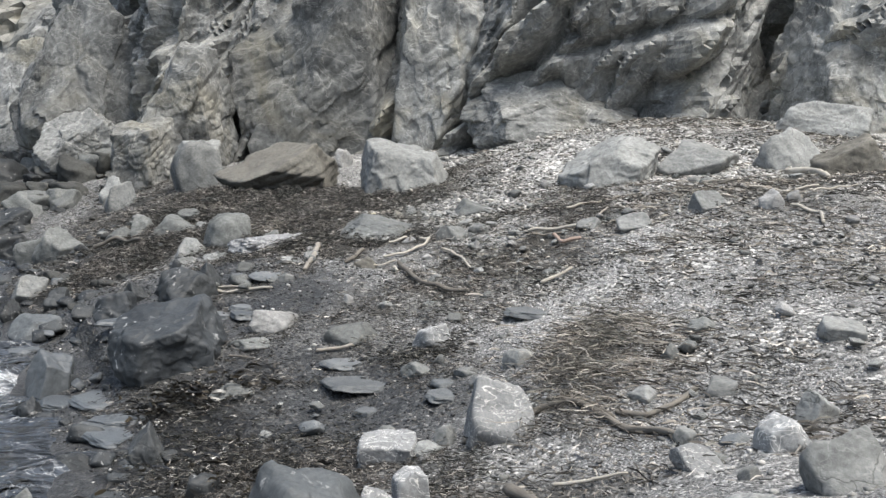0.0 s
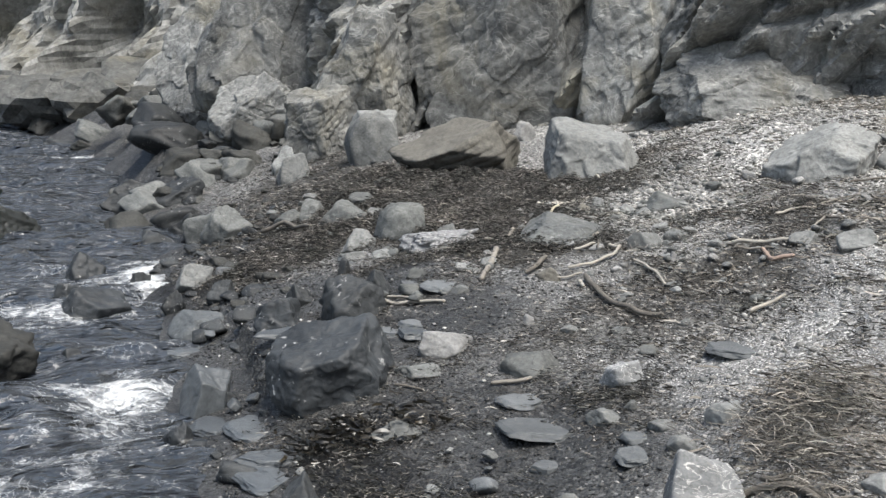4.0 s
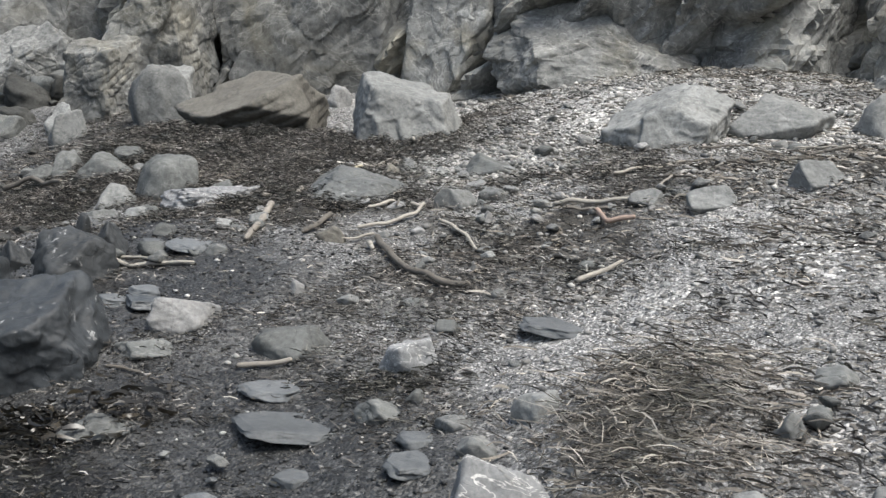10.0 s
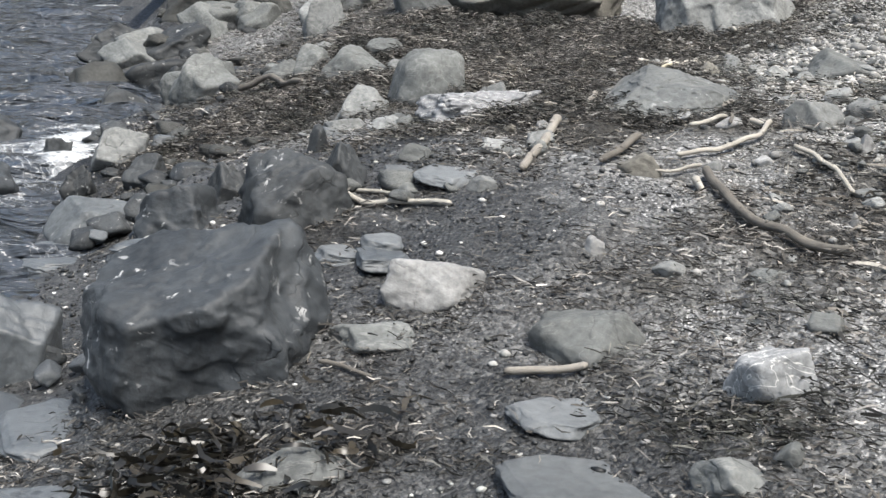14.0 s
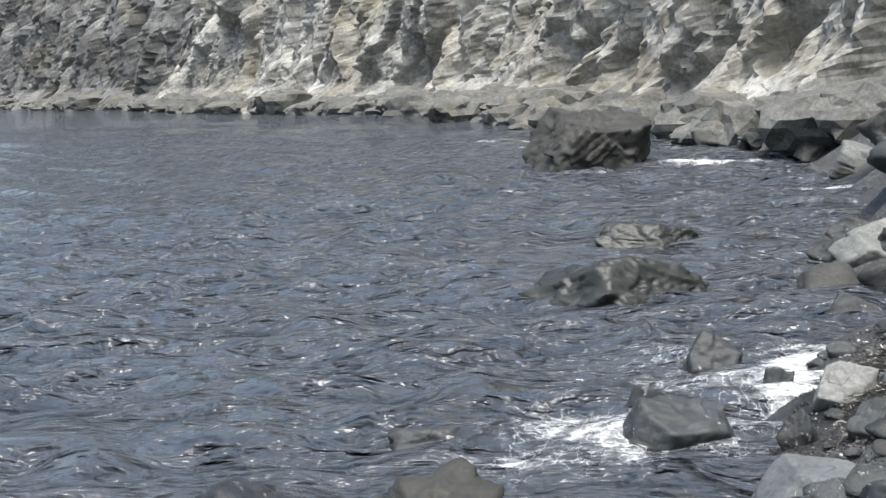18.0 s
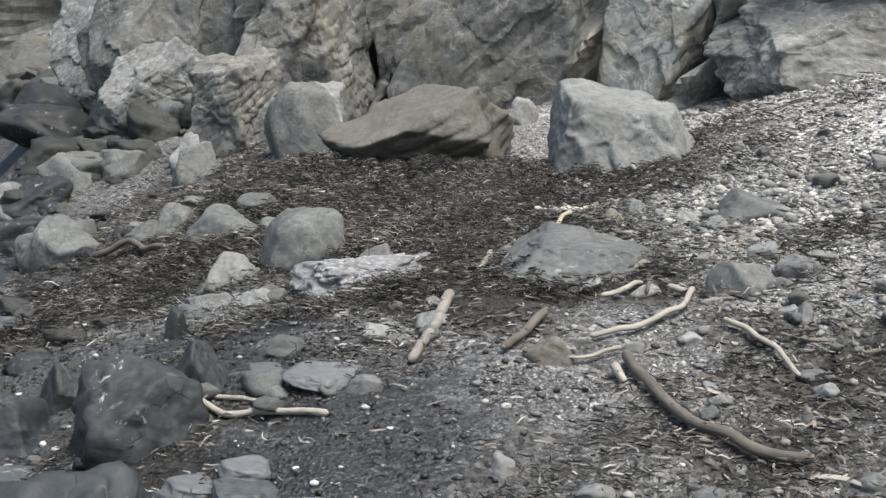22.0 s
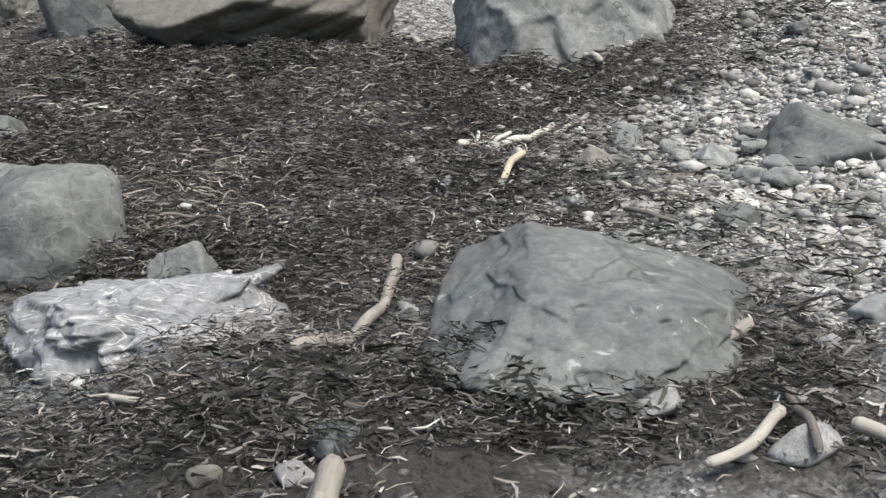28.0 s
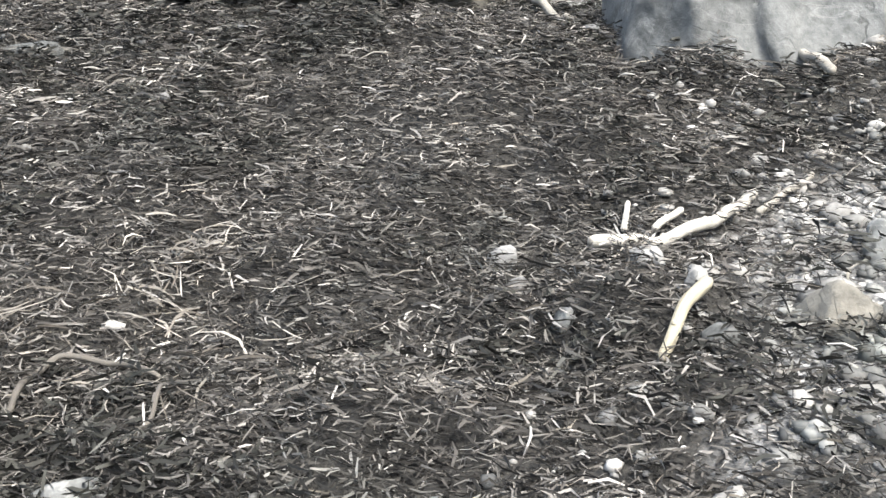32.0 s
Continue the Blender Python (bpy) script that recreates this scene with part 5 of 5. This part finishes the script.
driftwood('pale', 0.012, (-3.60, 15.47), (-3.52, 15.50), (-3.41, 15.46))
driftwood('pale', 0.019, (-3.75, 12.90), (-3.39, 12.66), (-3.18, 12.65), (-2.90, 12.58))
driftwood('pale', 0.014, (-3.54, 12.85), (-3.29, 12.76))
driftwood('bark', 0.033, (-6.32, 16.80), (-6.00, 16.81), (-5.53, 16.40))
driftwood('tan', 0.019, (-2.19, 11.23), (-2.03, 11.28), (-1.87, 11.32))
driftwood('bark', 0.012, (-2.95, 11.14), (-2.84, 11.12), (-2.69, 11.06))
driftwood('pale', 0.023, (-0.50, 13.82), (-0.13, 13.72), (0.23, 13.58))
driftwood('red', 0.023, (-0.19, 13.53), (-0.09, 13.28), (0.10, 13.27))
driftwood('pale', 0.024, (-0.25, 12.18), (0.02, 12.34))
driftwood('pale', 0.013, (0.40, 10.65), (0.65, 10.31))
driftwood('pale', 0.056, (2.70, 17.42), (2.95, 17.18), (3.07, 16.40))
driftwood('pale', 0.022, (2.11, 13.07), (2.35, 12.82), (2.33, 12.49))
driftwood('vine', 0.030, (-0.68, 8.93), (-0.42, 9.05), (-0.15, 9.12), (0.09, 9.00), (0.32, 8.73), (0.53, 8.49), (0.80, 8.15))
driftwood('vine', 0.026, (0.37, 8.82), (0.58, 8.73), (0.74, 8.79), (0.92, 8.98))
driftwood('vine', 0.024, (-0.10, 9.18), (0.16, 8.98), (0.36, 8.76))
driftwood('bark', 0.048, (-0.31, 7.81), (-0.06, 7.47))
driftwood('bark', 0.060, (0.57, 6.90), (0.65, 6.08))
driftwood('pale', 0.016, (-0.03, 7.88), (0.42, 7.79))
driftwood('tan', 0.031, (-1.88, 6.86), (-1.76, 7.17))
driftwood('tan', 0.025, (-1.55, 6.91), (-1.53, 7.30))

# thin sticks strewn along the upper beach
stick = np.random.RandomState(61)
for k in range(22):
    x, y = stick.uniform(-0.6, 2.8), stick.uniform(13.4, 17.8)
    a, long = stick.normal(0.25, 0.5), stick.uniform(0.12, 0.4)
    dx, dy, bow = math.cos(a) * long, math.sin(a) * long, stick.uniform(-0.12, 0.12) * long
    driftwood(("pale", "tan", "bark", "pale", "vine")[k % 5], stick.uniform(0.009, 0.018), (x - dx, y - dy), (x - bow * math.sin(a), y + bow * math.cos(a)), (x + dx, y + dy))

# ---- loose cover: pebbles, wrack, stems ----
def scatter(n, seed, box, density):
    """n points in a box of the plan, kept by a density from 0 to 1."""
    rng = np.random.RandomState(seed)
    x, y = rng.uniform(box[0], box[1], n), rng.uniform(box[2], box[3], n)
    keep = rng.uniform(size=n) < density(x, y)
    return x[keep], y[keep], rng


def turns(rng, n):
    a = rng.uniform(0, 2 * np.pi, n)
    return np.cos(a), np.sin(a)


def pebbles(name, label, n, seed, box, lo, hi, density, material=None):
    x, y, rng = scatter(n, seed, box, density)
    k = len(x)
    size = lo * (hi / lo) ** (rng.uniform(size=k) ** 2.2)
    d, faces = BALL[1]
    ax = size[:, None] * rng.uniform(0.55, 1.0, (k, 3)) * np.array([1, 0.8, 0.55])
    v = d[None] * (1 + 0.22 * rng.uniform(-1, 1, (k, len(d), 1))) * ax[:, None] / 2
    c, s = turns(rng, k)
    z = surface(x, y)
    out = np.stack([v[..., 0] * c[:, None] - v[..., 1] * s[:, None] + x[:, None], v[..., 0] * s[:, None] + v[..., 1] * c[:, None] + y[:, None],
                    v[..., 2] + (z + ax[:, 2] * 0.2)[:, None]], -1)
    f = faces[None] + (np.arange(k) * len(d))[:, None, None]
    me = mesh_from(name, out.reshape(-1, 3), f.reshape(-1, 3), material or PEBBLE)
    return tagged(new(name, me), label, "gravel", kind="stuff")


def strands(name, label, material, n, seed, box, length, width, density, lift=0.03, curl=1.2):
    """Short bent ribbons, lying and sticking up a little."""
    x, y, rng = scatter(n, seed, box, density)
    k = len(x)
    L, w = length * rng.uniform(0.4, 1.6, k), width * rng.uniform(0.5, 1.5, k)
    a = rng.normal(0.35, 1.5, k)
    bend = rng.normal(0, curl, k)
    z = surface(x, y) + rng.uniform(0, lift, k) * np.clip(0.7 + 1.6 * fbm(np.stack([x, y, 0 * x], -1) * 5.0, 131, 2), 0.1, 1.5)
    pitch = rng.normal(0.0, 0.35, k)
    m = 3 if length < 0.1 else 4
    pts = np.zeros((k, m, 3))
    pts[:, 0] = np.stack([x, y, z + 0.004], -1)
    for i in range(1, m):
        ang = a + bend * (i - 1) / (m - 1)
        pts[:, i] = pts[:, i - 1] + (L / (m - 1))[:, None] * np.stack([np.cos(ang), np.sin(ang), np.sin(pitch) * (1 - 0.9 * (i - 1))], -1)
    roll = rng.uniform(0, np.pi, k)
    sx = np.stack([-np.sin(a) * np.cos(roll), np.cos(a) * np.cos(roll), np.sin(roll)], -1) * w[:, None] / 2
    taper = np.array([0.6, 1.0, 0.9, 0.4] if m == 4 else [0.6, 1.0, 0.4])
    v = np.stack([pts - sx[:, None] * taper[None, :, None], pts + sx[:, None] * taper[None, :, None]], 2).reshape(k, 2 * m, 3)
    q = np.array([[2 * i, 2 * i + 1, 2 * i + 3, 2 * i + 2] for i in range(m - 1)])
    f = q[None] + (np.arange(k) * 2 * m)[:, None, None]
    me = mesh_from(name, v.reshape(-1, 3), f.reshape(-1, 4), material)
    return tagged(new(name, me), label, "seaweed", kind="stuff")


BEACH = (-8.5, 4.5, 6.0, 24.5)
BED = (-6.2, 0.4, 14.0, 20.6)
dry = lambda x, y: ground_at(x, y) > 0.1
patchy = lambda x, y, s, k: np.clip(0.5 + 0.9 * fbm(np.stack([x, y, 0 * x], -1) * s, k, 3), 0, 1)
pebbles("gravel", "scattered grey and white beach pebbles", 56000, 1, BEACH, 0.012, 0.08, lambda x, y: gravel_at(x, y) * dry(x, y) * 0.8 * (1 - 0.95 * damp_at(x, y)))
pebbles("wet_gravel", "dark wet pebbles on damp sand", 80000, 21, (-8.5, 0, 6.0, 22), 0.012, 0.06, lambda x, y: 0.75 * damp_at(x, y) * (ground_at(x, y) > 0.0), WET_PEBBLE)
pebbles("bleached_gravel", "pale dry pebbles of the upper beach", 70000, 22, (-3.0, 4.5, 7.0, 22.5), 0.015, 0.10, lambda x, y: np.clip(upper_at(x, y) * (0.1 + 0.65 * patchy(x, y, 0.8, 33)) * np.clip((y - 10) / 5, 0.12, 1) + 0.9 * heap(x, y, -1.5, 16.95, 1.1, 1.7), 0, 1), PALE_PEBBLE)
pebbles("shingle_patch", "patch of pale rounded cobbles beside the wrack", 1300, 2, (-2.8, -0.3, 15.2, 18.8), 0.045, 0.17, lambda x, y: heap(x, y, -1.5, 16.9, 0.95, 1.6), PALE_PEBBLE)
pebbles("cliff_shingle", "pale cobbles along the foot of the cliff", 6000, 25, (-3, 5, 18.5, 24), 0.04, 0.16, lambda x, y: 0.5 * patchy(x, y, 0.6, 35), PALE_PEBBLE)
strands("wrack", "matted brown dead seaweed and chips", WRACK, 360000, 3, BED, 0.046, 0.0048, lambda x, y: np.clip(wrack_at(x, y) * 1.1, 0, 1) * dry(x, y), 0.06, 1.9)
olive_at = lambda x, y: np.clip(1.6 * fbm(np.stack([x, y, 0 * x], -1) * 2.1, 141, 3) + 0.25, 0, 1) * np.clip(0.5 + 1.5 * fbm(np.stack([x, y, 0 * x], -1) * 6.0, 145, 2), 0, 1)
strands("olive_weed", "dark olive tangles of seaweed in the wrack", OLIVE, 190000, 33, BED, 0.05, 0.009, lambda x, y: np.clip(wrack_at(x, y) * 1.2, 0, 1) * olive_at(x, y) * dry(x, y), 0.075, 2.2)
strands("low_olive_weed", "dark olive weed on damp shingle between stones", OLIVE, 60000, 34, (-3.6, -0.3, 6.2, 11.3), 0.06, 0.009, lambda x, y: np.clip(1.1 * heap(x, y, -2.75, 9.5, 0.5, 0.8, 0.2) + 0.8 * heap(x, y, -1.75, 9.5, 0.3, 0.35) + 0.7 * heap(x, y, -2.1, 7.1, 0.6, 0.5) + 0.8 * heap(x, y, -1.25, 10.95, 0.4, 0.25) + 0.6 * heap(x, y, -0.6, 8.3, 0.5, 0.5), 0, 1) * (0.25 + olive_at(x, y)), 0.07, 2.0)
strands("shingle_litter", "short brown weed bits caught in the damp shingle", WRACK, 70000, 35, (-4.2, 0.6, 8.4, 14.2), 0.055, 0.007, lambda x, y: np.clip(1.5 * fbm(np.stack([x, y, 0 * x], -1) * 1.7, 151, 3) + 0.15, 0, 0.8) * dry(x, y), 0.035, 1.8)
strands("low_wrack", "olive brown seaweed between stones on damp sand", WRACK, 60000, 31, (-3.5, -0.5, 6.0, 10.2), 0.06, 0.006, lambda x, y: np.clip(heap(x, y, -2.1, 8.0, 0.75, 1.5, 0.2) + heap(x, y, -1.4, 8.9, 0.5, 0.35) + 0.7 * heap(x, y, -0.6, 8.2, 0.8, 0.7), 0, 1), 0.06, 1.9)
strands("far_wrack", "brown seaweed lines below the cliff", WRACK, 40000, 32, (-9.5, -4.5, 14.5, 23.0), 0.08, 0.008, lambda x, y: np.clip(wrack_at(x, y) + 0.35 * patchy(x, y, 1.2, 36), 0, 1) * dry(x, y), 0.06, 1.5)
strands("shore_wrack", "dark brown seaweed mounds between the rocks", WRACK, 110000, 8, BEACH, 0.08, 0.007, lambda x, y: wrack_at(x, y) * dry(x, y) * (0.4 + 0.6 * patchy(x, y, 1.5, 40)), 0.05)
strands("litter", "thin scatter of dry seaweed bits", WRACK, 80000, 4, BEACH, 0.06, 0.007, lambda x, y: patchy(x, y, 1.1, 44) * 0.8 * dry(x, y) * (1 - 0.8 * heap(x, y, -1.5, 16.9, 1.1, 1.7)) * (1 - 0.6 * damp_at(x, y)))
strands("straw", "pale dry reed stems strewn over the wrack", STRAW, 80000, 5, BEACH, 0.07, 0.004, lambda x, y: np.clip(0.22 * wrack_at(x, y) + 0.08 * patchy(x, y, 0.8, 48) + 0.9 * heap(x, y, 0.19, 9.8, 0.45, 0.8), 0, 1) * dry(x, y), 0.05)
strands("reeds", "brown flattened reeds lying in a tuft", REED, 17000, 9, (-0.8, 1.2, 8.0, 11.6), 0.19, 0.0055, lambda x, y: np.clip(np.sqrt(heap(x, y, 0.19, 9.7, 0.42, 0.95)) * patchy(x, y, 2.6, 39), 0, 1), 0.15, 1.6)
strands("reed_tuft", "brown reeds bedded in the wrack", REED, 3000, 19, (-4.8, -3.3, 16.0, 17.3), 0.12, 0.005, lambda x, y: np.sqrt(heap(x, y, -4.05, 16.6, 0.42, 0.38)) * patchy(x, y, 2.6, 41), 0.09, 1.4)
strands("kelp", "black wet kelp heaped on sand", WET_WEED, 16000, 6, (-4.2, -1.2, 6.5, 11.2), 0.12, 0.022, lambda x, y: 1.0 * heap(x, y, -3.05, 10.45, 0.55, 0.25, 0.5) + 0.2 * heap(x, y, -2.2, 8.0, 0.7, 1.4, 0.2), 0.15, 2.0)
upper = lambda x, y: upper_at(x, y) * (y < 22.3) * (1 - 0.9 * heap(x, y, -1.5, 16.9, 1.1, 1.7))
strands("chips", "brown wood chips and twigs strewn on the upper beach", REED, 34000, 12, (-2.5, 4.4, 7.5, 22.5), 0.13, 0.012, lambda x, y: upper(x, y) * patchy(x, y, 0.9, 90) * 0.9, 0.03, 0.6)
strands("bark_bits", "dark bark and weed bits on the upper beach", WRACK, 50000, 13, (-2.5, 4.4, 7.5, 22.5), 0.09, 0.012, lambda x, y: upper(x, y) * patchy(x, y, 1.3, 95), 0.03, 1.2)
strew(["pale", "grey", "white", "pale"], 150, 15, [(0.2, 14.2, 2.2, 1.0), (0.3, 13.5, 2.0, 1.2), (1.0, 16.0, 2.2, 1.6), (1.6, 12.0, 1.4, 1.6), (0.6, 9.6, 1.4, 1.2), (-1.0, 12.0, 1.2, 1.0), (0.6, 19.5, 2.2, 1.2), (2.4, 18.5, 1.2, 1.5)], 0.05, 0.2, "cobble", "small pale stone among driftwood litter", "stones in the litter")
